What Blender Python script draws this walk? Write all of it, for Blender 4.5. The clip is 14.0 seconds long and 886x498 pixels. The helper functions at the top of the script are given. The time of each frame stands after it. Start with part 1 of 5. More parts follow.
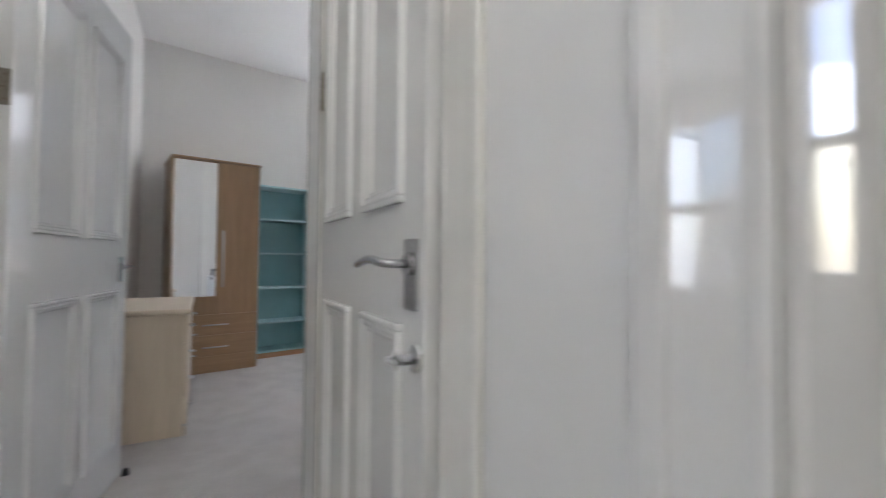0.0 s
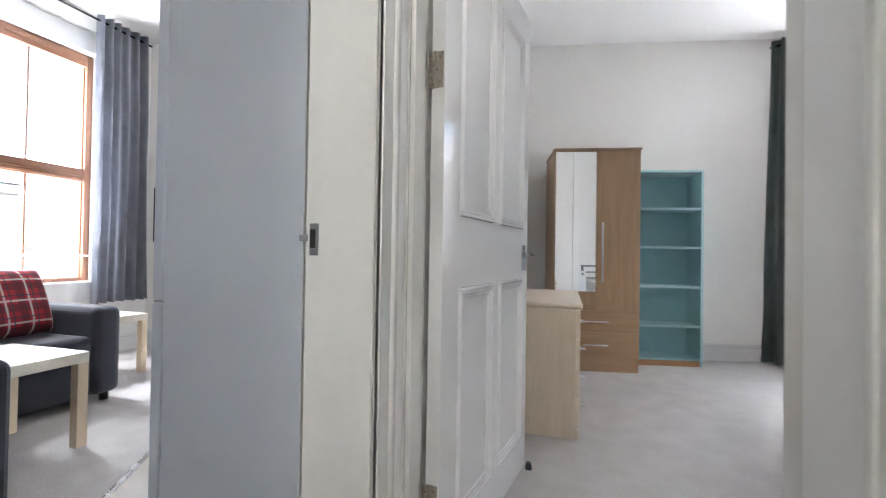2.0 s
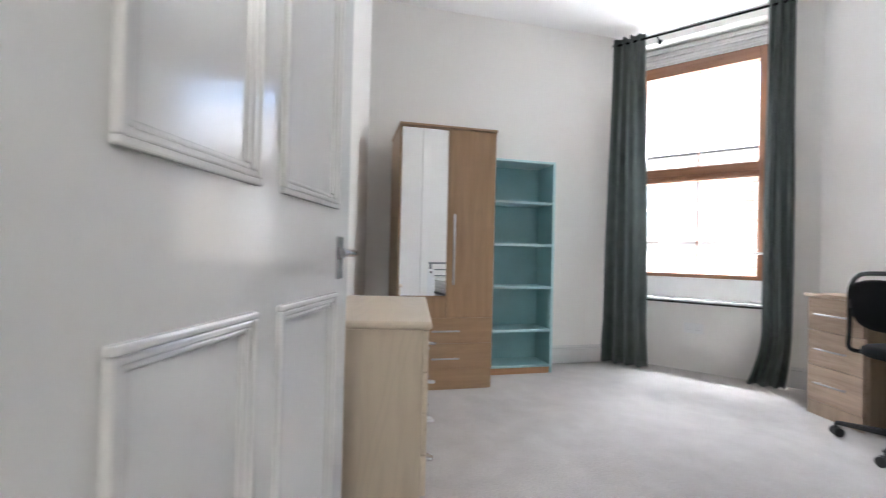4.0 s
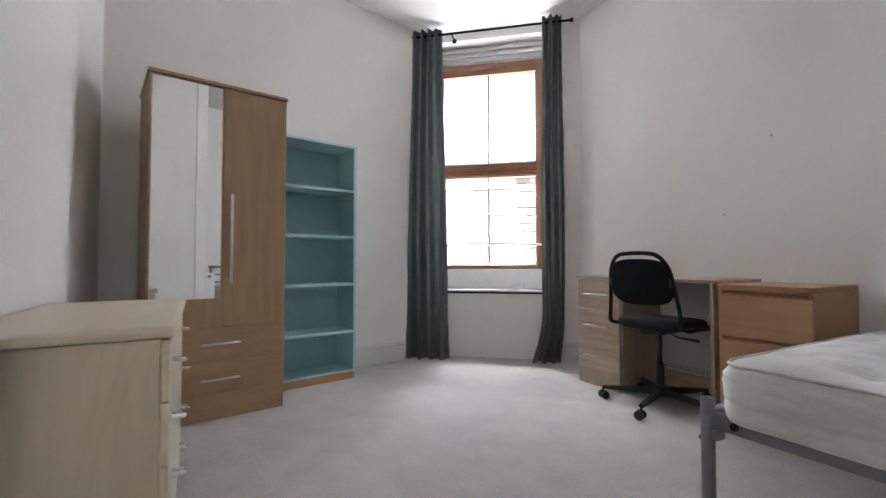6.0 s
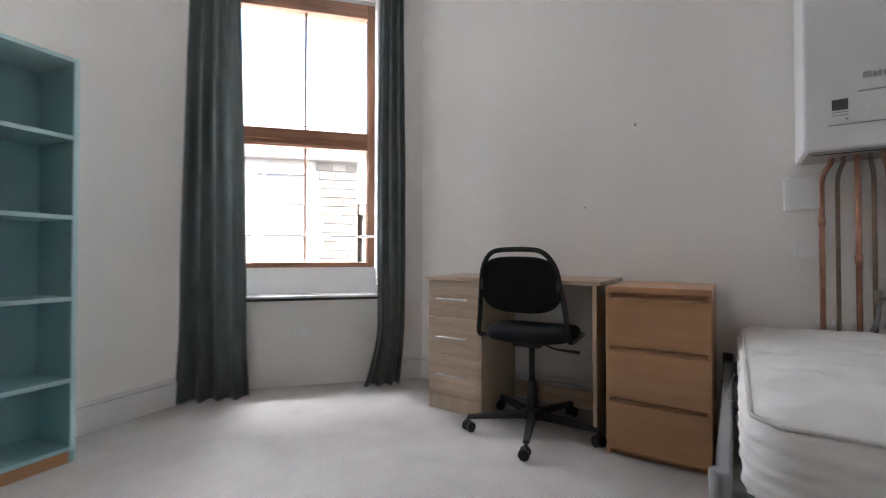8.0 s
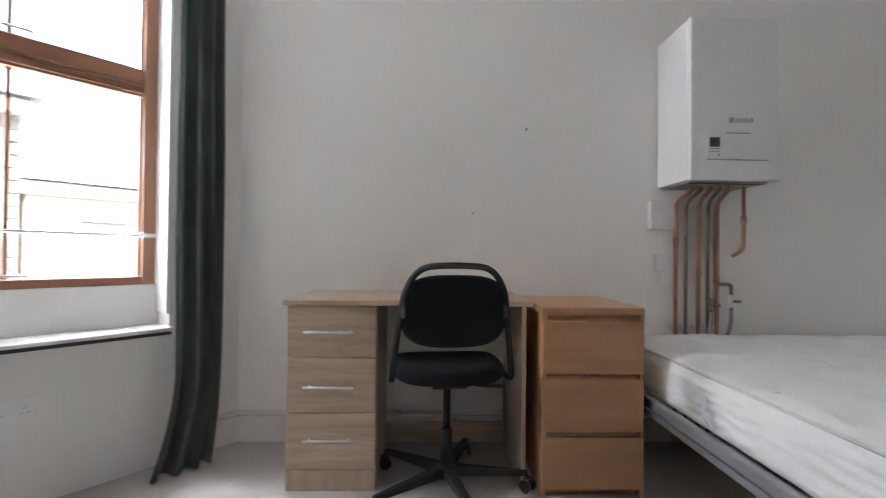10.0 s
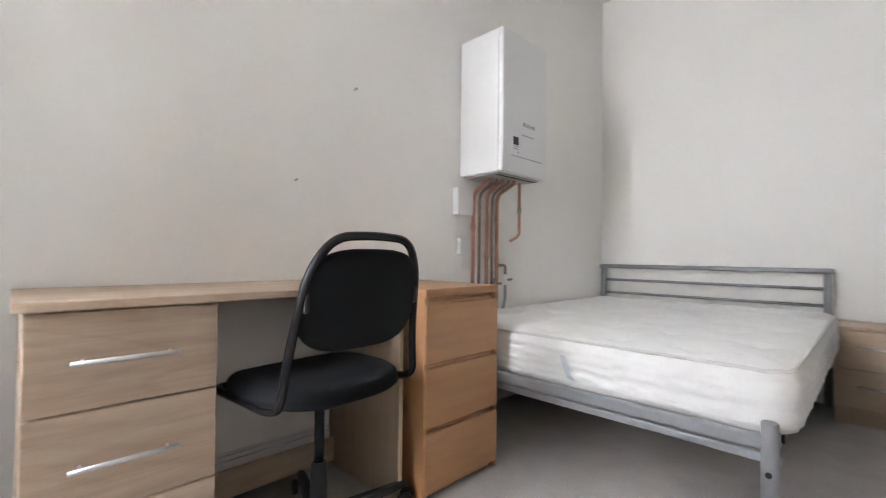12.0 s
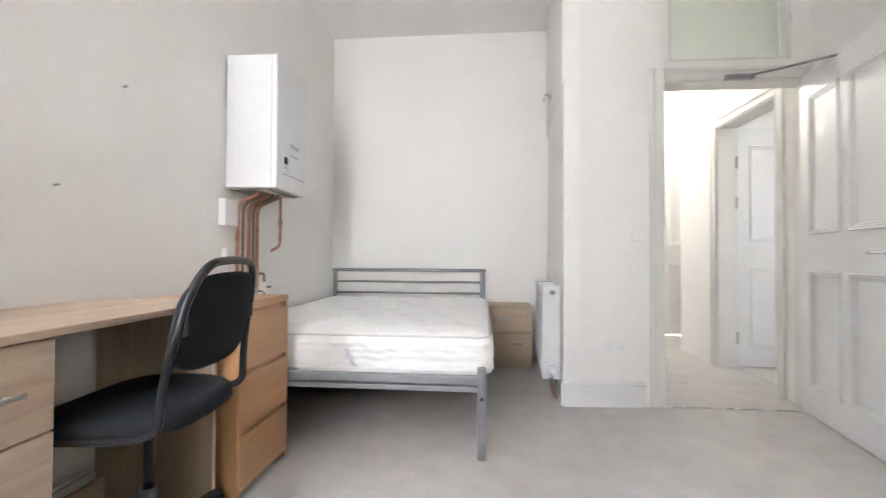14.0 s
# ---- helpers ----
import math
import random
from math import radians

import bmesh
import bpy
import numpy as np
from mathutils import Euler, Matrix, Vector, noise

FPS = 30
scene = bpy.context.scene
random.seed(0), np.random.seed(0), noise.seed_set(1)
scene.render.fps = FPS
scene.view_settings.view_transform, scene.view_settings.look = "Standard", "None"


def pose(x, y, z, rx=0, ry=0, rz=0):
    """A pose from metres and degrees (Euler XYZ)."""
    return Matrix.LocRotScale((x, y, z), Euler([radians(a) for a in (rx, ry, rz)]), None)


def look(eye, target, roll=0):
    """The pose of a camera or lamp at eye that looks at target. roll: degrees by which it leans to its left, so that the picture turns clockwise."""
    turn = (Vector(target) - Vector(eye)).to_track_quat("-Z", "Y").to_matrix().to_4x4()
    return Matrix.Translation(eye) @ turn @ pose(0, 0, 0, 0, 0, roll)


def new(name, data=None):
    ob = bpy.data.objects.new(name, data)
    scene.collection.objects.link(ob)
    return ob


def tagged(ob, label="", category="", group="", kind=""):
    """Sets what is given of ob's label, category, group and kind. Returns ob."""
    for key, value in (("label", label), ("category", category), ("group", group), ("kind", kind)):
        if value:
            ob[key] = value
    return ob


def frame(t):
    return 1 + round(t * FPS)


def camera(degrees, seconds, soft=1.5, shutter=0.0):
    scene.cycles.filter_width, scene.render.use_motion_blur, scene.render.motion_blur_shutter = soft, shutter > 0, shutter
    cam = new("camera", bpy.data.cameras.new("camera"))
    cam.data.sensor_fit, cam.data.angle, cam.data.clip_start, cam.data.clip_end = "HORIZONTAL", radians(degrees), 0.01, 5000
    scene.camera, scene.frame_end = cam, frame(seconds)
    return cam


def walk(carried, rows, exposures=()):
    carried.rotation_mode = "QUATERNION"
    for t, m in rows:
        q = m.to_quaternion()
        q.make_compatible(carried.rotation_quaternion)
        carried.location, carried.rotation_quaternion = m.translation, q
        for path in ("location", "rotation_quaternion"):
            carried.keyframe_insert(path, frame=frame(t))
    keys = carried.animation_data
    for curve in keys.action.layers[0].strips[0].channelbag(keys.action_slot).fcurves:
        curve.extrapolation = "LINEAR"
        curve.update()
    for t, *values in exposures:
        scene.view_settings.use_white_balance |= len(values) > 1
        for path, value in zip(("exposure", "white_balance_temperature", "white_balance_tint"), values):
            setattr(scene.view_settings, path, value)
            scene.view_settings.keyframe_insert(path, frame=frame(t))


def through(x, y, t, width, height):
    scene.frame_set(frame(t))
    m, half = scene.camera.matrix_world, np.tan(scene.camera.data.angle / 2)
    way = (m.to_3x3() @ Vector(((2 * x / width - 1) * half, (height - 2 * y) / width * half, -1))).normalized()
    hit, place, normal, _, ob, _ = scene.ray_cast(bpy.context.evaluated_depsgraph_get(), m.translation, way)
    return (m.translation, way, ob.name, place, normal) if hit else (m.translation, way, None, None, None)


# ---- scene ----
cam = camera(91.0, 14.0, 1.1, 0.5)
PATH = [
    (0, (1.069, 0.646, 0.985), (2.03, 2.399, 1.036), 0.5),
    (0.5, (1.008, 0.767, 0.962), (1.539, 2.695, 1.01), 0.6),
    (1, (0.951, 0.847, 0.941), (1.045, 2.844, 0.986), 0.9),
    (1.5, (0.934, 0.976, 0.929), (0.616, 2.951, 0.965), 1.0),
    (2, (0.922, 1.113, 0.941), (0.38, 3.038, 0.967), 0.9),
    (2.5, (0.904, 1.283, 0.953), (0.315, 3.194, 0.971), 0.9),
    (3, (0.9, 1.505, 0.978), (0.42, 3.446, 0.987), 1.2),
    (3.5, (0.92, 1.708, 0.96), (0.719, 3.698, 0.975), 1.3),
    (4, (0.941, 1.877, 0.95), (1.07, 3.873, 0.97), 1.4),
    (4.2, (0.953, 1.918, 0.943), (1.205, 3.902, 0.974), 1.2),
    (6.3, (1.076, 2.291, 0.842), (2.144, 3.981, 0.896), 0.2),
    (6.5, (1.093, 2.343, 0.838), (2.224, 3.992, 0.888), 0.4),
    (7, (1.192, 2.539, 0.84), (2.511, 4.042, 0.887), 0.4),
    (7.2, (1.237, 2.628, 0.837), (2.631, 4.061, 0.885), 0.3),
    (9.5, (1.635, 3.765, 0.967), (3.613, 4.058, 0.974), 0.5),
    (10, (1.722, 3.941, 0.944), (3.722, 3.891, 0.965), 0.6),
    (10.5, (1.872, 4.099, 0.937), (3.828, 3.682, 0.946), 0.5),
    (11, (2.036, 4.28, 0.905), (3.868, 3.478, 0.942), 0.5),
    (11.5, (2.147, 4.435, 0.882), (3.791, 3.298, 0.922), 0.7),
    (12, (2.304, 4.531, 0.852), (3.719, 3.119, 0.887), 0.6),
    (12.5, (2.440, 4.619, 0.866), (3.579, 2.975, 0.895), 0.3),
    (13, (2.518, 4.755, 0.878), (3.299, 2.914, 0.905), 0.5),
    (13.5, (2.520, 4.906, 0.882), (2.981, 2.961, 0.917), 0.45),
    (14, (2.513, 5.053, 0.917), (2.696, 3.061, 0.951), 0.3),
]
EXPOSURES = [(0.0, 4.56, 6100, 12), (0.6, 4.80, 6100, 12), (1.5, 5.05, 6100, 12), (3.0, 5.23, 6200, 13), (4.2, 5.16, 6200, 12), (6.5, 4.57, 6350, 13), (9.5, 4.53, 6350, 13), (10.5, 4.82, 6350, 12), (11.5, 5.12, 6450, 12), (13.0, 5.50, 6550, 12), (14.0, 5.56, 6550, 12)]
walk(cam, [(t, look(eye, target, roll)) for t, eye, target, roll in PATH], EXPOSURES)

# ---- world and light ----
world = bpy.data.worlds.new("overcast")
world.use_nodes = True
scene.world = world
wn = world.node_tree
sky = wn.nodes.new("ShaderNodeTexSky")
sky.sky_type, sky.sun_disc = "NISHITA", False
sky.sun_elevation, sky.sun_rotation = radians(54), radians(172)
sky.dust_density, sky.ozone_density = 4.0, 1.0
wn.links.new(sky.outputs[0], wn.nodes["Background"].inputs[0])
wn.nodes["Background"].inputs[1].default_value = 0.07

sun = new("sun", bpy.data.lights.new("sun", "SUN"))
sun.data.energy, sun.data.angle, sun.data.color = 1.3, radians(15), (1.0, 0.96, 0.9)
sun.matrix_world = look((9, -28, 38), (0, 0, 0))


def window_light(name, place, aim, w, h, watts, colour=(0.93, 0.96, 1.0)):
    lamp = new(name, bpy.data.lights.new(name, "AREA"))
    lamp.data.shape, lamp.data.size, lamp.data.size_y = "RECTANGLE", w, h
    lamp.data.energy, lamp.data.color = watts, colour
    lamp.matrix_world = look(place, aim)
    return lamp


# corner window: wall line from WA to WB, inward normal WN
WA, WB = Vector((2.915, 5.81, 0)), Vector((3.93, 4.905, 0))
WU = (WB - WA).normalized()
WN = Vector((WU.y, -WU.x, 0))


def at_window(u, n, z):
    """A place u metres along the corner window's wall, n metres into the room."""
    return WA + WU * u + WN * n + Vector((0, 0, z))


def daylight(m, w, z0, z1, left, right, above, below):
    """Sky light at an opening: four panes just outside it. m: x along the opening from its left end, y into the room."""
    mid, high = (z0 + z1) / 2, z1 - z0
    for name, place, aim, sx, sy, watts in (
            ("daylight_left", (-0.42, -0.82, mid), (w * 0.75, 0.1, mid - 0.1), 0.85, high, left), ("daylight_right", (w + 0.42, -0.82, mid), (w * 0.25, 0.1, mid - 0.1), 0.85, high, right),
            ("daylight_above", (w / 2, -0.95, z1 + 0.85), (w / 2, 0.6, mid - 0.2), w, 0.9, above), ("daylight_below", (w / 2, -0.8, z0 - 0.6), (w / 2, 0.7, z1 - 0.2), w, 0.8, below)):
        if watts:
            window_light(name, m @ Vector(place), m @ Vector(aim), sx, sy, watts)


daylight(Matrix(((WU.x, WN.x, 0, WA.x + WU.x * 0.03), (WU.y, WN.y, 0, WA.y + WU.y * 0.03), (0, 0, 1, 0), (0, 0, 0, 1))), 1.02, 0.8, 2.72, 5.2, 4.8, 26, 5.0)
daylight(Matrix(((0, 1, 0, -3.05), (1, 0, 0, 3.045), (0, 0, 1, 0), (0, 0, 0, 1))), 0.98, 0.66, 2.66, 6, 2.5, 10, 11)
daylight(Matrix(((0, -1, 0, 3.2), (1, 0, 0, 0.0), (0, 0, 1, 0), (0, 0, 0, 1))), 0.6, 0.9, 2.1, 1.5, 0, 0.5, 0.4)

# Unseen warm hall lamp, assumed from a glow there, added to brighten the hall
hall_fill_lamp = new("hall_fill_lamp", bpy.data.lights.new("hall_fill_lamp", "POINT"))
hall_fill_lamp.data.energy, hall_fill_lamp.data.color, hall_fill_lamp.data.shadow_soft_size = 1.15, (1.0, 0.97, 0.92), 0.12
hall_fill_lamp.location = (0.95, 0.05, 2.76)

# ---- materials ----
def surface(name, a, b, rough=0.5, scale=6.0, stretch=(1, 1, 1), bump=0.1, bump_scale=120.0, metal=0.0, fine=0.35, sheen=0.0, coat=0.0, rough_var=0.08, detail=5.0, dist=0.004, random_tone=0.0, spec=0.5):
    """A procedural surface: a slow and a fine noise mix colours a and b, the fine one gives relief."""
    m = bpy.data.materials.new(name)
    m.use_nodes = True
    t, n = m.node_tree, m.node_tree.nodes
    bsdf = n["Principled BSDF"]
    co, mp = n.new("ShaderNodeTexCoord"), n.new("ShaderNodeMapping")
    mp.inputs["Scale"].default_value = stretch
    t.links.new(co.outputs["Object"], mp.inputs[0])
    big, small = n.new("ShaderNodeTexNoise"), n.new("ShaderNodeTexNoise")
    big.inputs["Scale"].default_value, big.inputs["Detail"].default_value = scale, detail
    small.inputs["Scale"].default_value, small.inputs["Detail"].default_value = bump_scale, 3.0
    t.links.new(mp.outputs[0], big.inputs[0])
    t.links.new(mp.outputs[0], small.inputs[0])
    mixf = n.new("ShaderNodeMix")
    mixf.inputs[0].default_value = fine
    t.links.new(big.outputs[0], mixf.inputs[2])
    t.links.new(small.outputs[0], mixf.inputs[3])
    ramp = n.new("ShaderNodeValToRGB")
    ramp.color_ramp.elements[0].position, ramp.color_ramp.elements[1].position = 0.32, 0.68
    ramp.color_ramp.elements[0].color, ramp.color_ramp.elements[1].color = (*a, 1), (*b, 1)
    t.links.new(mixf.outputs[0], ramp.inputs[0])
    out = ramp.outputs[0]
    if random_tone:
        info, hsv, mr = n.new("ShaderNodeObjectInfo"), n.new("ShaderNodeHueSaturation"), n.new("ShaderNodeMapRange")
        mr.inputs[3].default_value, mr.inputs[4].default_value = 1 - random_tone, 1 + random_tone
        t.links.new(info.outputs["Random"], mr.inputs[0])
        t.links.new(mr.outputs[0], hsv.inputs["Value"])
        t.links.new(out, hsv.inputs["Color"])
        out = hsv.outputs[0]
    t.links.new(out, bsdf.inputs["Base Color"])
    rr = n.new("ShaderNodeMapRange")
    rr.inputs[3].default_value, rr.inputs[4].default_value = max(0.02, rough - rough_var), min(1, rough + rough_var)
    t.links.new(big.outputs[0], rr.inputs[0])
    t.links.new(rr.outputs[0], bsdf.inputs["Roughness"])
    bsdf.inputs["Metallic"].default_value = metal
    bsdf.inputs["Specular IOR Level"].default_value = spec
    bsdf.inputs["Sheen Weight"].default_value = sheen
    bsdf.inputs["Coat Weight"].default_value = coat
    if bump:
        bp = n.new("ShaderNodeBump")
        bp.inputs["Strength"].default_value, bp.inputs["Distance"].default_value = bump, dist
        t.links.new(small.outputs[0], bp.inputs["Height"])
        t.links.new(bp.outputs[0], bsdf.inputs["Normal"])
    return m


def wood(name, a, b, along="z", rough=0.42, grain=26.0, bump=0.06, knots=False):
    """Veneer with long grain along one axis: fine streaks, wandering growth lines and, if wanted, small knots."""
    s = {"x": (0.06, 1, 1), "y": (1, 0.06, 1), "z": (1, 1, 0.06)}[along]
    m = surface(name, a, b, rough, grain, s, bump, 160.0, fine=0.22, detail=8.0, dist=0.0006, random_tone=0.03)
    t, n = m.node_tree, m.node_tree.nodes
    bsdf = n["Principled BSDF"]
    col = bsdf.inputs["Base Color"].links[0].from_socket
    co, info = n.new("ShaderNodeTexCoord"), n.new("ShaderNodeObjectInfo")
    mp = n.new("ShaderNodeMapping")
    k = {"x": (0.22, 1, 1), "y": (1, 0.22, 1), "z": (1, 1, 0.22)}[along]
    mp.inputs["Scale"].default_value = k
    t.links.new(co.outputs["Object"], mp.inputs[0])
    # each board is cut from another place
    off = n.new("ShaderNodeVectorMath")
    off.operation = "ADD"
    shift = n.new("ShaderNodeMath")
    shift.operation = "MULTIPLY"
    shift.inputs[1].default_value = 7.0
    t.links.new(info.outputs["Random"], shift.inputs[0])
    t.links.new(mp.outputs[0], off.inputs[0])
    t.links.new(shift.outputs[0], off.inputs[1])
    field = n.new("ShaderNodeTexNoise")
    field.inputs["Scale"].default_value, field.inputs["Detail"].default_value, field.inputs["Distortion"].default_value = 3.2, 2.0, 0.4
    t.links.new(off.outputs[0], field.inputs[0])
    rings = n.new("ShaderNodeMath")
    rings.operation = "MULTIPLY"
    rings.inputs[1].default_value = 95.0
    t.links.new(field.outputs[0], rings.inputs[0])
    wave = n.new("ShaderNodeMath")
    wave.operation = "SINE"
    t.links.new(rings.outputs[0], wave.inputs[0])
    line = n.new("ShaderNodeMapRange")
    line.inputs[1].default_value, line.inputs[2].default_value, line.inputs[3].default_value, line.inputs[4].default_value = 0.2, 1.0, 1.0, 0.93 if knots else 0.96
    t.links.new(wave.outputs[0], line.inputs[0])
    out = line.outputs[0]
    if knots:
        cell = n.new("ShaderNodeTexVoronoi")
        cell.inputs["Scale"].default_value = 5.5
        t.links.new(off.outputs[0], cell.inputs[0])
        spot = n.new("ShaderNodeMapRange")
        spot.inputs[1].default_value, spot.inputs[2].default_value, spot.inputs[3].default_value, spot.inputs[4].default_value = 0.01, 0.075, 0.74, 1.0
        t.links.new(cell.outputs["Distance"], spot.inputs[0])
        both = n.new("ShaderNodeMath")
        both.operation = "MULTIPLY"
        t.links.new(out, both.inputs[0])
        t.links.new(spot.outputs[0], both.inputs[1])
        out = both.outputs[0]
    tone = n.new("ShaderNodeHueSaturation")
    t.links.new(out, tone.inputs["Value"])
    t.links.new(col, tone.inputs["Color"])
    t.links.new(tone.outputs[0], bsdf.inputs["Base Color"])
    return m


PAINT = surface("wall_paint", (0.83, 0.81, 0.775), (0.86, 0.84, 0.805), 0.55, 1.3, bump=0.03, bump_scale=38, dist=0.003, fine=0.15)
CEIL = surface("ceiling_paint", (0.84, 0.83, 0.81), (0.87, 0.86, 0.84), 0.8, 1.5, bump=0.08, bump_scale=60)
GLOSS = surface("gloss_paint", (0.77, 0.765, 0.75), (0.80, 0.795, 0.78), 0.13, 2.0, (1, 1, 0.3), bump=0.045, bump_scale=60, rough_var=0.04, dist=0.003)
SATIN = surface("aged_gloss_paint", (0.75, 0.735, 0.685), (0.79, 0.775, 0.73), 0.15, 3.0, bump=0.09, bump_scale=45, rough_var=0.07, dist=0.003)
HALL_GLOSS = surface("hall_gloss_paint", (0.78, 0.775, 0.76), (0.81, 0.805, 0.79), 0.07, 1.2, bump=0.05, bump_scale=14, rough_var=0.03, dist=0.004)
HALL = surface("hall_paint", (0.78, 0.775, 0.76), (0.81, 0.805, 0.79), 0.32, 1.2, bump=0.05, bump_scale=14, rough_var=0.04, dist=0.004)
WHITE = surface("white_plastic", (0.80, 0.80, 0.79), (0.84, 0.84, 0.83), 0.35, 4.0, bump=0.02)
ENAMEL = surface("white_enamel", (0.77, 0.77, 0.77), (0.80, 0.80, 0.80), 0.3, 2.0, bump=0.02)
LINO = surface("vinyl_floor", (0.50, 0.46, 0.41), (0.60, 0.56, 0.50), 0.4, 7.0, bump=0.04)
TIMBER = wood("window_timber", (0.235, 0.105, 0.055), (0.34, 0.16, 0.09), "z", 0.35)
TIMBER_H = wood("window_timber_cross", (0.235, 0.105, 0.055), (0.34, 0.16, 0.09), "x", 0.35)
OAK = wood("light_oak_veneer", (0.42, 0.298, 0.208), (0.61, 0.472, 0.355), "x", 0.42, knots=True)
OAK_V = wood("light_oak_upright", (0.43, 0.325, 0.23), (0.55, 0.425, 0.31), "z", 0.42)
BEECH = wood("beech_veneer", (0.46, 0.245, 0.12), (0.53, 0.295, 0.155), "x", 0.4, 34)
BEECH_V = wood("beech_upright", (0.46, 0.24, 0.115), (0.53, 0.29, 0.145), "z", 0.4, 34)
ROBE = wood("wardrobe_veneer", (0.385, 0.247, 0.142), (0.475, 0.313, 0.185), "z", 0.42, 30)
ROBE_H = wood("wardrobe_cross_veneer", (0.385, 0.247, 0.142), (0.475, 0.313, 0.185), "x", 0.42, 30)
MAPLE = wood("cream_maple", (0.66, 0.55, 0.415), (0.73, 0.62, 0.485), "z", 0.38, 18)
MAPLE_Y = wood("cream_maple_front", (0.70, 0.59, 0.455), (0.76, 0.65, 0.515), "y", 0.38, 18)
NIGHT = wood("bedside_veneer", (0.43, 0.32, 0.225), (0.54, 0.41, 0.295), "x", 0.42)
BIRCH = wood("pale_birch", (0.66, 0.53, 0.36), (0.74, 0.61, 0.43), "z", 0.4)
BIRCH_T = wood("birch_foil_top", (0.75, 0.68, 0.56), (0.80, 0.73, 0.62), "x", 0.35)
TEAL = surface("teal_paint", (0.29, 0.52, 0.555), (0.33, 0.575, 0.61), 0.45, 5.0, bump=0.06, bump_scale=60)
TEAL_LIGHT = surface("pale_teal_edge", (0.50, 0.70, 0.715), (0.55, 0.74, 0.755), 0.4, 5.0, bump=0.05)
CURTAIN = surface("green_grey_cloth", (0.10, 0.118, 0.112), (0.145, 0.166, 0.156), 0.8, 9.0, bump=0.25, bump_scale=600, sheen=0.3, dist=0.001)
CURTAIN_B = surface("blue_grey_cloth", (0.24, 0.25, 0.28), (0.33, 0.34, 0.375), 0.85, 9.0, bump=0.25, bump_scale=600, sheen=0.3, dist=0.001)
SILVER = surface("silver_paint", (0.25, 0.257, 0.268), (0.30, 0.307, 0.318), 0.48, 8.0, metal=0.25, bump=0.02)
CHROME = surface("brushed_chrome", (0.72, 0.72, 0.72), (0.80, 0.80, 0.80), 0.27, 20.0, metal=1.0, bump=0.02)
SATIN_METAL = surface("satin_steel", (0.60, 0.60, 0.60), (0.66, 0.66, 0.66), 0.42, 12.0, metal=0.85, bump=0.0, rough_var=0.03)
NICKEL = surface("polished_nickel", (0.44, 0.44, 0.45), (0.52, 0.52, 0.53), 0.24, 20.0, metal=1.0, bump=0.0)
COPPER = surface("copper_pipe", (0.33, 0.155, 0.10), (0.50, 0.27, 0.185), 0.45, 22.0, metal=0.75, bump=0.1, bump_scale=90)
DULL = surface("tarnished_pipe", (0.16, 0.115, 0.09), (0.30, 0.21, 0.155), 0.5, 22.0, metal=0.5, bump=0.1)
BRASS = surface("aged_brass", (0.24, 0.21, 0.165), (0.40, 0.36, 0.30), 0.45, 60.0, metal=0.45, bump=0.05)
BLACK = surface("black_plastic", (0.012, 0.012, 0.014), (0.022, 0.022, 0.024), 0.42, 12.0, bump=0.1, bump_scale=300, dist=0.001)
TUBE = surface("black_enamel_tube", (0.016, 0.016, 0.017), (0.020, 0.020, 0.021), 0.2, 12.0, bump=0.0, rough_var=0.02, spec=0.35)
FABRIC = surface("black_cloth", (0.006, 0.007, 0.009), (0.012, 0.013, 0.016), 0.75, 8.0, bump=0.3, bump_scale=500, sheen=0.0, spec=0.2, dist=0.001)
NAVY = surface("dark_navy_cloth", (0.018, 0.019, 0.030), (0.036, 0.038, 0.056), 0.9, 8.0, bump=0.5, bump_scale=500, sheen=0.3, dist=0.001)
TICK = surface("mattress_ticking", (0.80, 0.79, 0.77), (0.85, 0.84, 0.82), 0.85, 5.0, (1, 1, 2.0), bump=0.42, bump_scale=20, sheen=0.15, dist=0.010)
PIPING = surface("mattress_piping", (0.66, 0.64, 0.61), (0.72, 0.70, 0.67), 0.85, 30.0, bump=0.3)
TAG_BLUE = surface("pale_grey_label", (0.56, 0.58, 0.62), (0.66, 0.68, 0.71), 0.7, 20.0)
FRIDGE = surface("grey_white_enamel", (0.60, 0.635, 0.68), (0.63, 0.665, 0.71), 0.3, 1.5, bump=0.05, bump_scale=240, dist=0.001)
# Near-black colour that paints in the shade inside narrow gaps and slots
GAP_SHADE = surface("gap_shade", (0.03, 0.028, 0.026), (0.05, 0.046, 0.042), 0.8, 8.0)
GREY = surface("grey_print", (0.34, 0.34, 0.35), (0.40, 0.40, 0.41), 0.5, 30.0)
UNDER = surface("galvanised_plate", (0.40, 0.38, 0.35), (0.52, 0.50, 0.47), 0.5, 14.0, metal=0.3)
SCREEN = surface("dark_display", (0.05, 0.06, 0.055), (0.08, 0.09, 0.085), 0.2, 30.0, bump=0)
STONE = surface("pale_sandstone", (0.37, 0.345, 0.305), (0.52, 0.49, 0.44), 0.9, 1.2, bump=0.5, bump_scale=9, dist=0.02, random_tone=0.12)
RUBBLE = surface("weathered_rubble", (0.16, 0.14, 0.115), (0.28, 0.25, 0.21), 0.9, 1.2, bump=0.5, bump_scale=9, dist=0.02, random_tone=0.35)
SLATE = surface("slate_roof", (0.26, 0.27, 0.28), (0.34, 0.35, 0.36), 0.7, 2.0, bump=0.4, bump_scale=14)
ROAD = surface("asphalt", (0.045, 0.045, 0.047), (0.065, 0.065, 0.067), 0.9, 0.6, bump=0.4, bump_scale=40)
DARKGLASS = surface("far_window_glass", (0.16, 0.17, 0.18), (0.24, 0.25, 0.26), 0.12, 0.8, bump=0)
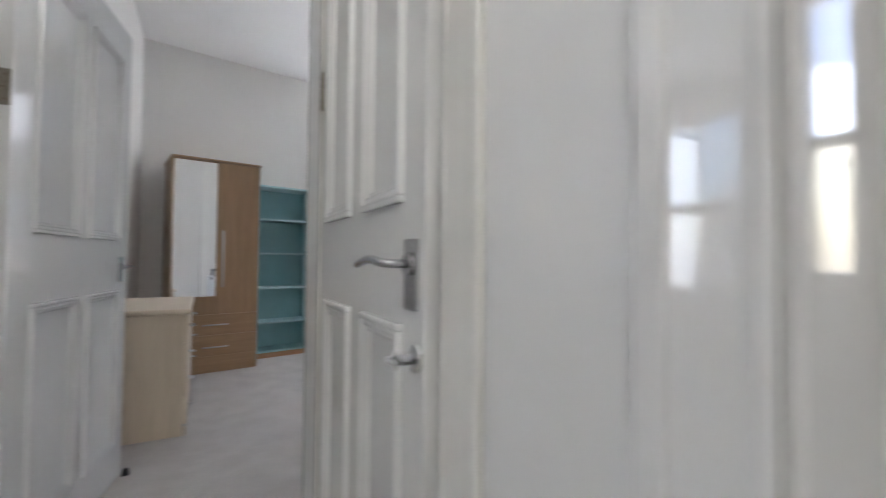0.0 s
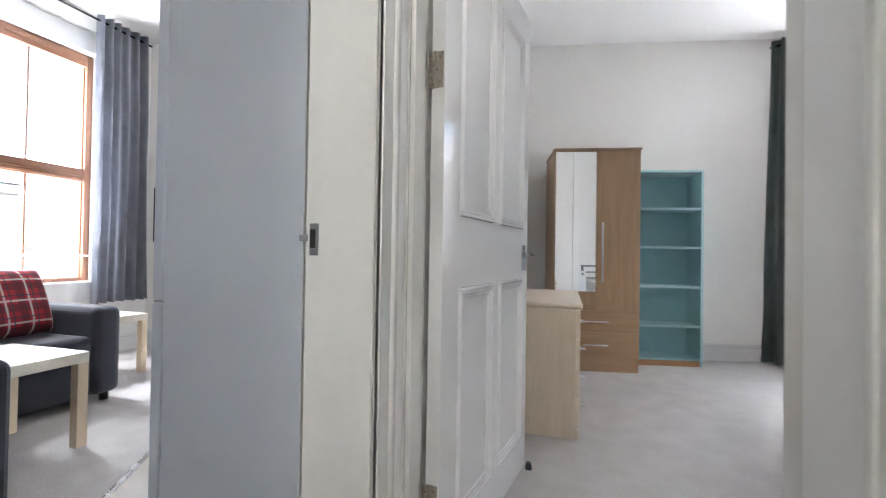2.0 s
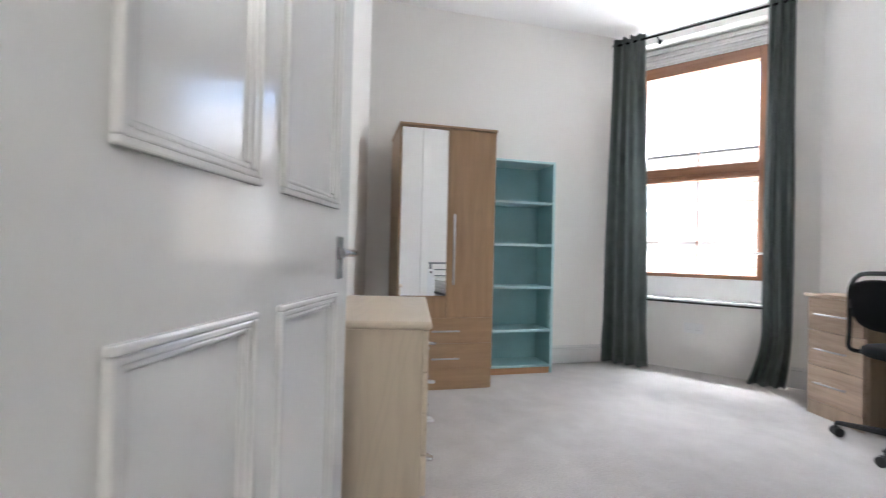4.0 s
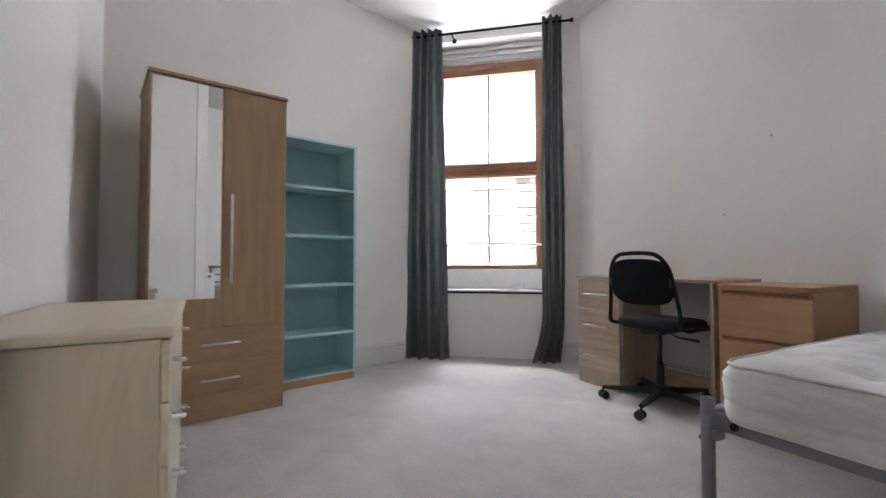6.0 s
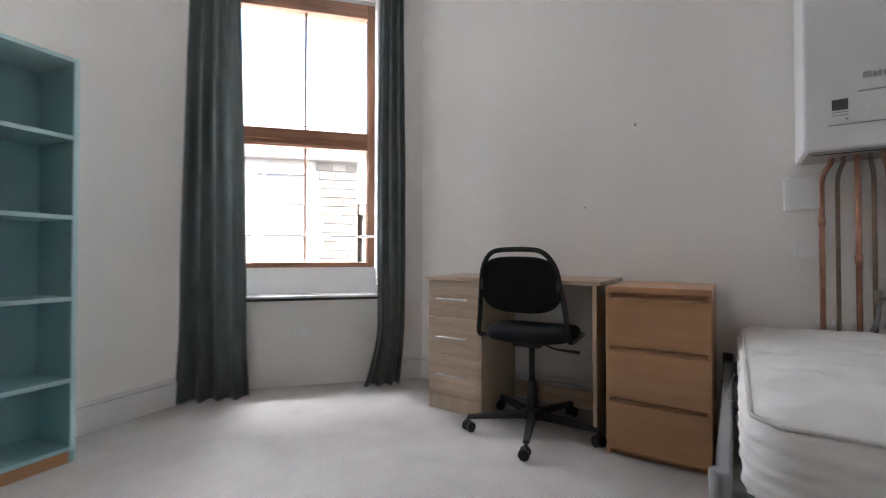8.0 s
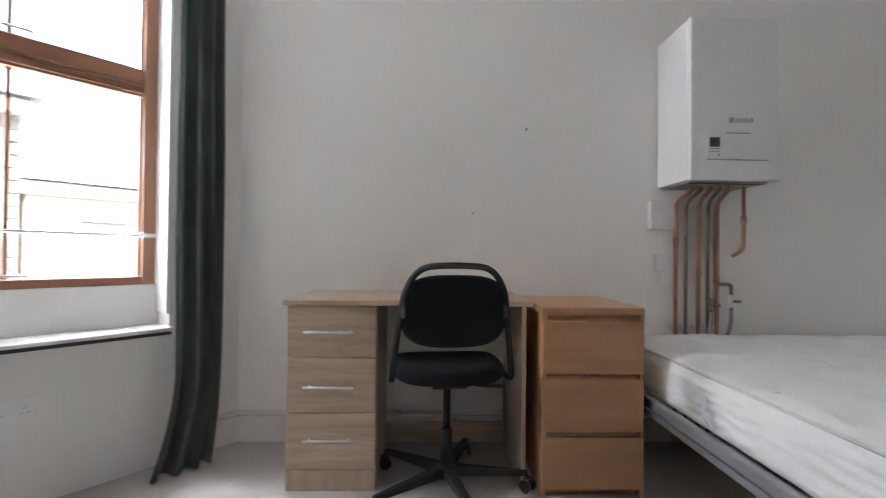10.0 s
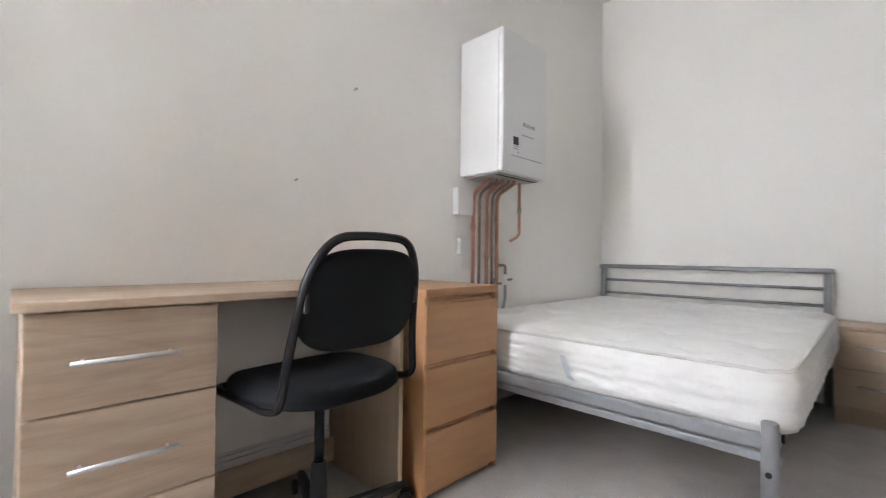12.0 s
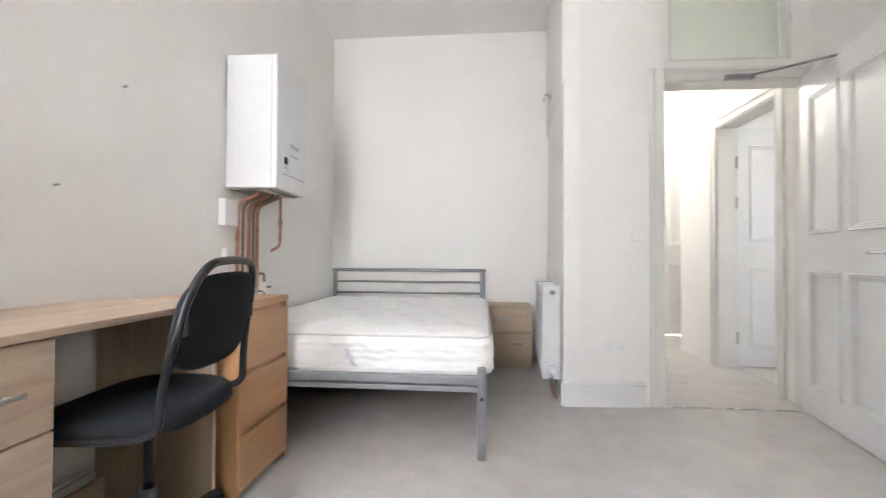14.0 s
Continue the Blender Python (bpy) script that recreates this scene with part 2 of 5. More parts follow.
ROOM_DARK = surface("rubber", (0.02, 0.02, 0.02), (0.03, 0.03, 0.03), 0.7, 20.0)


def glass(name, rough=0.0, tint=(1, 1, 1), through=1.0):
    m = bpy.data.materials.new(name)
    m.use_nodes = True
    b = m.node_tree.nodes["Principled BSDF"]
    b.inputs["Base Color"].default_value = (*tint, 1)
    b.inputs["Transmission Weight"].default_value, b.inputs["Roughness"].default_value, b.inputs["IOR"].default_value = through, rough, 1.45
    return m


GLASS, FROST = glass("window_glass"), glass("frosted_glass", 0.45, (0.80, 0.84, 0.76), 0.3)
# Grey tint dims the sky; the lower pane's cream stands in for the view
RIPPLED = glass("rippled_glass", 0.12, (0.60, 0.61, 0.64))
VIEW_TINT_GLASS = glass("view_tinted_rippled_glass", 0.12, (0.42, 0.37, 0.28))
MIRROR = bpy.data.materials.new("mirror")
MIRROR.use_nodes = True
for key, value in (("Base Color", (0.93, 0.94, 0.93, 1)), ("Metallic", 1.0), ("Roughness", 0.0)):
    MIRROR.node_tree.nodes["Principled BSDF"].inputs[key].default_value = value


def tartan_material():
    m = bpy.data.materials.new("tartan_cloth")
    m.use_nodes = True
    t, n = m.node_tree, m.node_tree.nodes
    co, sep = n.new("ShaderNodeTexCoord"), n.new("ShaderNodeSeparateXYZ")
    t.links.new(co.outputs["Object"], sep.inputs[0])

    def band(axis, period, offset, width):
        f = n.new("ShaderNodeMath"); f.operation = "MULTIPLY_ADD"
        f.inputs[1].default_value, f.inputs[2].default_value = 1 / period, offset
        t.links.new(sep.outputs[axis], f.inputs[0])
        g = n.new("ShaderNodeMath"); g.operation = "FRACT"
        t.links.new(f.outputs[0], g.inputs[0])
        h = n.new("ShaderNodeMath"); h.operation = "LESS_THAN"
        h.inputs[1].default_value = width
        t.links.new(g.outputs[0], h.inputs[0])
        return h.outputs[0]

    col = (0.33, 0.018, 0.028, 1)
    last = None
    for axis, off, width, c in ((1, 0.0, 0.34, (0.09, 0.012, 0.018, 1)), (2, 0.0, 0.34, (0.09, 0.012, 0.018, 1)), (1, 0.55, 0.09, (0.55, 0.50, 0.46, 1)), (2, 0.55, 0.09, (0.55, 0.50, 0.46, 1)), (1, 0.3, 0.06, (0.03, 0.03, 0.05, 1)), (2, 0.3, 0.06, (0.03, 0.03, 0.05, 1))):
        mix = n.new("ShaderNodeMix"); mix.data_type = "RGBA"
        k = n.new("ShaderNodeMath"); k.operation = "MULTIPLY"; k.inputs[1].default_value = 0.75
        t.links.new(band(axis, 0.13, off, width), k.inputs[0])
        t.links.new(k.outputs[0], mix.inputs[0])
        if last:
            t.links.new(last, mix.inputs[6])
        else:
            mix.inputs[6].default_value = col
        mix.inputs[7].default_value = c
        last = mix.outputs[2]
    t.links.new(last, n["Principled BSDF"].inputs["Base Color"])
    n["Principled BSDF"].inputs["Roughness"].default_value = 0.9
    return m


TARTAN = tartan_material()


def carpet_material():
    """Cut pile: speckled tufts, soft brushed patches and a little wear."""
    m = bpy.data.materials.new("carpet")
    m.use_nodes = True
    t, n = m.node_tree, m.node_tree.nodes
    bsdf = n["Principled BSDF"]
    co = n.new("ShaderNodeTexCoord")
    level = None
    fine = None
    for size, weight, detail in ((1.1, 0.34, 3.0), (7.0, 0.34, 4.0), (110.0, 0.42, 2.0), (260.0, 0.75, 2.0)):
        tex = n.new("ShaderNodeTexNoise")
        tex.inputs["Scale"].default_value, tex.inputs["Detail"].default_value = size, detail
        t.links.new(co.outputs["Object"], tex.inputs[0])
        k = n.new("ShaderNodeMath")
        k.operation = "MULTIPLY_ADD"
        k.inputs[1].default_value, k.inputs[2].default_value = weight, -0.5 * weight
        t.links.new(tex.outputs[0], k.inputs[0])
        if level:
            add = n.new("ShaderNodeMath")
            t.links.new(level, add.inputs[0])
            t.links.new(k.outputs[0], add.inputs[1])
            level = add.outputs[0]
        else:
            level = k.outputs[0]
        fine = tex
    shift = n.new("ShaderNodeMath")
    shift.inputs[1].default_value = 0.5
    t.links.new(level, shift.inputs[0])
    ramp = n.new("ShaderNodeValToRGB")
    ramp.color_ramp.elements[0].position, ramp.color_ramp.elements[1].position = 0.1, 0.9
    ramp.color_ramp.elements[0].color, ramp.color_ramp.elements[1].color = (0.29, 0.268, 0.25, 1), (0.72, 0.685, 0.65, 1)
    t.links.new(shift.outputs[0], ramp.inputs[0])
    t.links.new(ramp.outputs[0], bsdf.inputs["Base Color"])
    bsdf.inputs["Roughness"].default_value, bsdf.inputs["Sheen Weight"].default_value = 0.95, 0.12
    bsdf.inputs["Specular IOR Level"].default_value = 0.2
    bump = n.new("ShaderNodeBump")
    bump.inputs["Strength"].default_value, bump.inputs["Distance"].default_value = 0.6, 0.006
    t.links.new(fine.outputs[0], bump.inputs["Height"])
    t.links.new(bump.outputs[0], bsdf.inputs["Normal"])
    return m


CARPET = carpet_material()


# ---- mesh helpers ----
def box(bm, lo, hi, bevel=0.0, segments=1, m=None):
    """Adds a box between two corners, with its edges bevelled."""
    size = [max(1e-4, h - l) for l, h in zip(lo, hi)]
    mid = [(l + h) / 2 for l, h in zip(lo, hi)]
    tr = Matrix.Translation(mid) @ Matrix.Diagonal((*size, 1))
    verts = bmesh.ops.create_cube(bm, size=1, matrix=tr)["verts"]
    if bevel:
        edges = list({e for v in verts for e in v.link_edges})
        made = bmesh.ops.bevel(bm, geom=edges, offset=min(bevel, min(size) * 0.45), segments=segments, affect="EDGES", profile=0.5)
        verts = list({v for v in verts if v.is_valid} | set(made["verts"]))
    if m is not None:
        bmesh.ops.transform(bm, matrix=m, verts=[v for v in verts if v.is_valid])
    return bm


def tube(bm, pts, r, seg=10, closed=False, caps=True):
    """Sweeps a round tube of radius r along a line of points."""
    pts = [Vector(p) for p in pts]
    n, rings, up = len(pts), [], None
    for i, p in enumerate(pts):
        a = pts[i - 1] if i or closed else p
        b = pts[(i + 1) % n] if i < n - 1 or closed else p
        d = (b - a).normalized()
        if up is None:
            up = d.orthogonal().normalized()
        up = (up - d * up.dot(d)).normalized()
        side = d.cross(up)
        rad = r[i] if isinstance(r, (list, tuple)) else r
        rings.append([bm.verts.new(p + (up * math.cos(k * math.tau / seg) + side * math.sin(k * math.tau / seg)) * rad) for k in range(seg)])
    for i in range(n if closed else n - 1):
        a, b = rings[i], rings[(i + 1) % n]
        for k in range(seg):
            f = bm.faces.new((a[k], a[(k + 1) % seg], b[(k + 1) % seg], b[k]))
            f.smooth = True
    if caps and not closed:
        bm.faces.new(list(reversed(rings[0])))
        bm.faces.new(rings[-1])
    return bm


def arc(points, radius, steps=5):
    """Rounds the inner corners of a line of points."""
    pts = [Vector(p) for p in points]
    out = [pts[0]]
    for a, b, c in zip(pts, pts[1:], pts[2:]):
        u, w = (a - b), (c - b)
        r = min(radius, u.length * 0.48, w.length * 0.48)
        p, q = b + u.normalized() * r, b + w.normalized() * r
        for k in range(steps + 1):
            s = k / steps
            out.append(p * (1 - s) ** 2 + b * 2 * s * (1 - s) + q * s * s)
    out.append(pts[-1])
    return out


def prism(bm, outline, z0, z1):
    """An upright prism over an outline of (x, y)."""
    lo = [bm.verts.new((x, y, z0)) for x, y in outline]
    hi = [bm.verts.new((x, y, z1)) for x, y in outline]
    bm.faces.new(list(reversed(lo)))
    bm.faces.new(hi)
    for i in range(len(lo)):
        j = (i + 1) % len(lo)
        bm.faces.new((lo[i], lo[j], hi[j], hi[i]))
    return bm


def mesh_object(name, bm, material, smooth=False):
    bmesh.ops.recalc_face_normals(bm, faces=bm.faces)
    me = bpy.data.meshes.new(name)
    bm.to_mesh(me)
    bm.free()
    if smooth:
        for p in me.polygons:
            p.use_smooth = True
    me.materials.append(material)
    return new(name, me)


def part(name, bm, material, parent, label="", smooth=False, m=None):
    ob = mesh_object(name, bm, material, smooth)
    ob.parent = parent
    if m is not None:
        ob.matrix_basis = m
    return tagged(ob, label)


def thing(name, m, label, category, group=""):
    ob = new(name)
    ob.empty_display_size = 0.1
    ob.matrix_basis = m
    return tagged(ob, label, category, group)


def setting(name, bm, material, label="", smooth=False):
    return tagged(mesh_object(name, bm, material, smooth), label, "", "", "structure")


def B():
    return bmesh.new()


def wall_mesh(bm, p0, p1, thick, z0, z1, openings=()):
    """A wall from p0 to p1; it grows by thick to the left of that way. Openings are (s0, s1, z0, z1)."""
    a, b = Vector((*p0, 0)), Vector((*p1, 0))
    u = (b - a).normalized()
    n = Vector((-u.y, u.x, 0))
    rot = Matrix((( u.x, n.x, 0, a.x), (u.y, n.y, 0, a.y), (0, 0, 1, 0), (0, 0, 0, 1)))
    length = (b - a).length
    xs = sorted({0, length, *(v for o in openings for v in o[:2])})
    for s0, s1 in zip(xs, xs[1:]):
        spans, z = [], z0
        for o in sorted((o for o in openings if o[0] <= s0 + 1e-6 and o[1] >= s1 - 1e-6), key=lambda o: o[2]):
            if o[2] > z + 1e-6:
                spans.append((z, o[2]))
            z = o[3]
        if z1 > z + 1e-6:
            spans.append((z, z1))
        for za, zb in spans:
            box(bm, (s0, min(0, thick), za), (s1, max(0, thick), zb), m=rot)
    return rot


def wall(name, p0, p1, thick, openings=(), material=None, z1=2.98, label=""):
    bm = B()
    rot = wall_mesh(bm, p0, p1, thick, 0, z1, openings)
    setting(name, bm, material or PAINT, label)
    return rot

# ---- structure ----
H = 2.98
BACK0, BACK1 = (0.55, 5.385), (2.915, 5.81)

bm = B()
box(bm, (-3.4, -0.6, -0.12), (4.3, 6.2, 0.0))
setting("floor", bm, CARPET, "grey-beige cut-pile carpet over the whole flat")
bm = B()
box(bm, (-3.4, -0.6, H), (4.3, 6.2, H + 0.15))
setting("ceiling", bm, CEIL, "plain white painted ceiling")
bm = B()
prism(bm, [(-1.2, 3.24), (-0.2, 1.35), (0.40, 1.17), (0.40, 1.95), (0.36, 3.24)], 0.0005, 0.006)
setting("vinyl_floor", bm, LINO, "pale vinyl flooring by the kitchen end")
bm = B()
tube(bm, [(-1.2, 3.24, 0.006), (-0.2, 1.35, 0.006)], 0.012, 6)
setting("threshold_trim", bm, CHROME, "metal edging strip between carpet and vinyl")

# bedroom walls
wall("wall_west", (0.55, 2.25), BACK0, 0.19)
wall("wall_back", BACK0, BACK1, 0.25)
WIN0, WIN1 = 0.03, 1.05
wall("wall_window", WA[:2], WB[:2], 0.40, [(WIN0, WIN1, 0.585, 2.90)])
wall("wall_desk", (3.93, 4.905), (3.93, 1.05), 0.25)
wall("wall_head", (3.93, 1.05), (1.93, 1.05), 0.15)
wall("wall_alcove", (1.93, 1.05), (2.015, 2.30), 0.10)
wall("wall_pier", (2.015, 2.30), (1.43, 2.256), 0.14)
DOOR0, DOOR1 = 0.526, 1.414
wall("wall_door", (1.43, 2.256), (0.36, 2.25), 0.14, [(1.43 - DOOR1, 1.43 - DOOR0, 0, 2.02), (1.43 - 1.37, 1.43 - 0.65, 2.13, 2.72)])
# hall walls
wall("wall_hall_east", (1.365, 2.112), (1.365, -0.30), -0.0 + 0.12, [(0.285, 0.945, 0, 2.0), (1.327, 2.2, 0, 2.02)], HALL)
wall("wall_hall_west", (0.545, 0.51), (0.545, 2.108), 0.16, [(0.66, 1.44, 0, 2.03)], PAINT)
wall("wall_hall_south", (1.365, -0.30), (-0.9, -0.30), 0.12, [(0.955, 1.70, 0, 2.0)], PAINT)
wall("wall_hall_recess", (-0.9, 0.51), (0.364, 0.51), 0.038, (), PAINT)
wall("wall_hall_end", (-0.9, -0.30), (-0.9, 0.51), 0.12, (), PAINT)
# lobby beyond the hall
wall("wall_lobby_north", (1.485, 0.745), (3.2, 0.745), 0.14, (), HALL)
wall("wall_lobby_south", (3.2, -0.15), (1.485, -0.15), 0.12, (), PAINT)
wall("wall_lobby_east", (3.2, 0.745), (3.2, -0.15), 0.14, [(0.145, 0.745, 0.9, 2.1)], PAINT)
# living room walls
LW0, LW1 = 3.045, 4.025
wall("wall_living_west", (-3.05, 0.65), (-3.05, 4.45), 0.35, [(LW0 - 0.65, LW1 - 0.65, 0.50, 2.84)])
wall("wall_living_north", (-3.05, 4.45), (0.36, 4.45), 0.15)
wall("wall_living_south", (0.388, 0.65), (-3.05, 0.65), 0.0 + 0.10)


def skirting(name, runs, h=0.13, d=0.018):
    """Skirting board with a moulded top along runs of (p0, p1); it stands to the right of each way."""
    bm = B()
    for p0, p1 in runs:
        a, b = Vector((*p0, 0)), Vector((*p1, 0))
        u = (b - a).normalized()
        n = Vector((u.y, -u.x, 0))
        rot = Matrix(((u.x, n.x, 0, a.x), (u.y, n.y, 0, a.y), (0, 0, 1, 0), (0, 0, 0, 1)))
        ln = (b - a).length
        box(bm, (0, 0.001, 0), (ln, d, h), 0.002, 1, rot)
        box(bm, (0, 0.001, h + 0.0005), (ln, d * 0.62, h + 0.018), 0.005, 2, rot)
        box(bm, (0, 0.001, h + 0.019), (ln, d * 0.35, h + 0.026), 0.002, 1, rot)
    return setting(name, bm, GLOSS, "white gloss moulded skirting board")


skirting("baseboard", [((0.55, 2.4), BACK0), (BACK0, BACK1), (tuple(at_window(1.2, 0, 0))[:2], WB[:2]),
                       ((3.93, 4.905), (3.93, 1.05)), ((3.93, 1.05), (1.93, 1.05)), ((1.93, 1.05), (2.015, 2.30)), ((2.015, 2.30), (1.52, 2.263)),
                       ((-3.05, 0.65), (-3.05, 4.45)), ((-3.05, 4.45), (0.36, 4.45))])


def door_leaf(parent, w, h, t=0.04, m=None, mat=None, label="", panels=True, bottoms=(0.17, 0.845, 1.055, 1.86), cols=None):
    """A four-panel door leaf along +x from its hinge edge, faces at y 0 and t, with raised mouldings on both faces."""
    mat = mat or GLOSS
    cols = cols or ((0.10, 0.46 * w), (0.55 * w, w - 0.10))
    bm = B()
    box(bm, (0, 0.0035, 0.012), (w, t - 0.0035, h))
    zs = (0.012, bottoms[0] + 0.02, bottoms[1] - 0.02, bottoms[2] + 0.02, bottoms[3] - 0.02, h)
    for y0, y1 in ((0, 0.0034), (t - 0.0034, t)):
        for a, b in ((0, cols[0][0] + 0.02), (cols[0][1] - 0.02, cols[1][0] + 0.02), (cols[1][1] - 0.02, w)):
            box(bm, (a, y0, 0.012), (b, y1, h))
        for a, b in ((cols[0][0] + 0.02, cols[0][1] - 0.02), (cols[1][0] + 0.02, cols[1][1] - 0.02)):
            for k in (0, 2, 4):
                box(bm, (a, y0, zs[k]), (b, y1, zs[k + 1]))
    leaf = part("leaf", bm, mat, parent, label, m=m)
    for side in (0, 1):
        for a, b in cols:
            for c, d in ((bottoms[0], bottoms[1]), (bottoms[2], bottoms[3])):
                bm = B()
                # three stepped mouldings round the panel
                for inset, width, proud in ((0, 0.012, 0.012), (0.012, 0.012, 0.008), (0.024, 0.010, 0.003)):
                    for lo, hi in (((a + inset, c + inset), (b - inset, c + inset + width)), ((a + inset, d - inset - width), (b - inset, d - inset)),
                                   ((a + inset, c + inset + width), (a + inset + width, d - inset - width)), ((b - inset - width, c + inset + width), (b - inset, d - inset - width))):
                        ys = (-proud, 0.006) if side == 0 else (t - 0.006, t + proud)
                        box(bm, (lo[0], ys[0], lo[1]), (hi[0], ys[1], hi[1]), 0.0035, 2)
                part("moulding", bm, mat, leaf)
    return leaf


def lever_handle(parent, m, side=1, flip=1, scroll=False, half=0.075, up=0.02):
    """A lever on a long plate. The plate lies in xz, the lever stands out along -y * side and points along +x * flip."""
    bm = B()
    box(bm, (-0.021, -0.006 * side if side > 0 else 0, -half), (0.021, 0 if side > 0 else 0.006, half), 0.002, 1)
    plate = part("plate", bm, NICKEL, parent, "polished chrome handle plate", m=m)
    bm = B()
    tube(bm, arc([(0, 0, up), (0, -0.048 * side, up), (0.055 * flip, -0.050 * side, up + (0.008 if scroll else 0.002)), (0.115 * flip, -0.050 * side, up - (0.004 if scroll else 0))], 0.02), 0.0085 if not scroll else [0.0065] * 13 + [0.005], 10)
    part("lever", bm, NICKEL, plate, smooth=False)
    bm = B()
    tube(bm, [(0, -0.002 * side, up), (0, -0.012 * side, up)], 0.017, 14)
    part("rose", bm, NICKEL, plate)
    return plate


def frame_set(name, p0, p1, depth, h, face=0.075, proud=0.018, both=True, material=None, label="", top=True):
    """Door lining and architraves round an opening from p0 to p1 (the wall grows by depth to the left of that way)."""
    a, b = Vector((*p0, 0)), Vector((*p1, 0))
    u = (b - a).normalized()
    n = Vector((-u.y, u.x, 0))
    w = (b - a).length
    ob = tagged(new(name), label or "white gloss painted door frame with moulded architraves", "", "", "structure")
    ob.matrix_basis = Matrix(((u.x, n.x, 0, a.x), (u.y, n.y, 0, a.y), (0, 0, 1, 0), (0, 0, 0, 1)))
    for lo, hi in (((0.0, 0.0, 0), (0.022, depth, h)), ((w - 0.022, 0, 0), (w, depth, h)), ((0.0222, 0, h - 0.022), (w - 0.0222, depth, h))):
        bm = B()
        box(bm, lo, hi, 0.002)
        part("lining", bm, material or GLOSS, ob)
    faces = [(-1, 0.0)] + ([(1, depth)] if both else [])
    for s, y in faces:
        for x0, x1 in ((-face + 0.012, 0.012), (w - 0.012, w + face - 0.012)):
            inner = x1 if x0 < 0 else x0
            bm = B()
            box(bm, (x0, min(y, y + s * proud * 0.6), 0), (x1, max(y, y + s * proud * 0.6), h + face - 0.02), 0.002)
            outer = (x0, x0 + 0.028) if x0 < 0 else (x1 - 0.028, x1)
            box(bm, (outer[0], min(y, y + s * proud), 0), (outer[1], max(y, y + s * proud), h + face - 0.02), 0.008, 4)
            bead = (inner - 0.014, inner) if x0 < 0 else (inner, inner + 0.014)
            box(bm, (bead[0], min(y, y + s * proud * 0.72), 0), (bead[1], max(y, y + s * proud * 0.72), h), 0.003, 2)
            part("architrave", bm, material or GLOSS, ob)
        if top:
            bm = B()
            box(bm, (0.0125, min(y, y + s * proud * 0.6), h - 0.012), (w - 0.0125, max(y, y + s * proud * 0.6), h + face - 0.02), 0.002)
            box(bm, (0.0125, min(y, y + s * proud), h + face - 0.047), (w - 0.0125, max(y, y + s * proud), h + face - 0.021), 0.006, 3)
            part("architrave_head", bm, material or GLOSS, ob)
    return ob


def butt_hinge(parent, m):
    """A butt hinge in the gap at the leaf's edge; the pin stands at the origin."""
    bm = B()
    for k in range(5):
        tube(bm, [(0, 0, -0.05 + 0.02 * k), (0, 0, -0.0315 + 0.02 * k)], 0.006, 8)
    box(bm, (-0.002, -0.012, -0.05), (0.001, -0.005, 0.05))
    box(bm, (-0.003, 0.005, -0.05), (0.0, 0.010, 0.05))
    part("hinge", bm, BRASS, parent, "aged brass butt hinge", m=m)


# bedroom doorway: lining, architraves, fanlight, open door
fr = frame_set("door_frame_1", (DOOR1, 2.2555), (DOOR0, 2.2515), 0.1395, 2.02, 0.085, 0.02, True, SATIN, top=True)
bm = B()
box(bm, (0.655, 2.155, 2.135), (1.365, 2.165, 2.715))
pane = setting("window_2", bm, FROST, "frosted greenish fanlight pane above the door")
bm = B()
for lo, hi in (((0.652, 2.125, 2.132), (1.368, 2.245, 2.15)), ((0.652, 2.125, 2.70), (1.368, 2.245, 2.718)), ((0.652, 2.125, 2.15), (0.67, 2.245, 2.70)), ((1.35, 2.125, 2.15), (1.368, 2.245, 2.70))):
    box(bm, lo, hi, 0.003)
setting("fanlight_trim", bm, SATIN, "white painted fanlight beading")

leaf_dir = math.degrees(math.atan2(0.984, 0.176))
d1 = tagged(new("door_1"), "open white gloss four-panel door with chrome lever handle", "", "", "structure")
d1.matrix_basis = pose(0.603, 2.2405, 0, 0, 0, leaf_dir)
leaf = door_leaf(d1, 0.868, 2.0, 0.04, cols=((0.110, 0.395), (0.474, 0.770)), mat=GLOSS)
lever_handle(leaf, pose(0.797, 0, 0.932), 1, -1, False, 0.055, 0.012)
lever_handle(leaf, pose(0.797, 0.04, 0.932), -1, -1, False, 0.055, 0.012)
for z in (0.27, 1.445, 1.86):
    butt_hinge(d1, pose(-0.006, 0.036, z))
    bm = B()
    box(bm, (-0.002, 0.004, z - 0.05), (-0.0002, 0.034, z + 0.05), 0.0008)
    plate = part("hinge_leaf", bm, BRASS, d1, "painted-over brass hinge leaf on the door's edge")
    for dz in (-0.034, 0.0, 0.034):
        bm = B()
        tube(bm, [(-0.0022, 0.014 + 0.008 * (dz == 0), z + dz), (-0.0032, 0.014 + 0.008 * (dz == 0), z + dz)], 0.0035, 8)
        part("screw", bm, DULL, plate)
    bm = B()
    box(bm, (0.5482, 2.206, z - 0.05), (0.5502, 2.236, z + 0.05))
    part("hinge_plate", bm, BRASS, fr, "aged brass hinge plate in the rebate", m=fr.matrix_basis.inverted())
# stop beads that form the rebate of the bedroom doorway
for x0, x1 in ((0.5484, 0.561), (1.378, 1.3916)):
    bm = B()
    box(bm, (x0, 2.118, 0.002), (x1, 2.202, 1.984), 0.003, 2)
    part("stop_bead", bm, SATIN, fr, m=fr.matrix_basis.inverted())
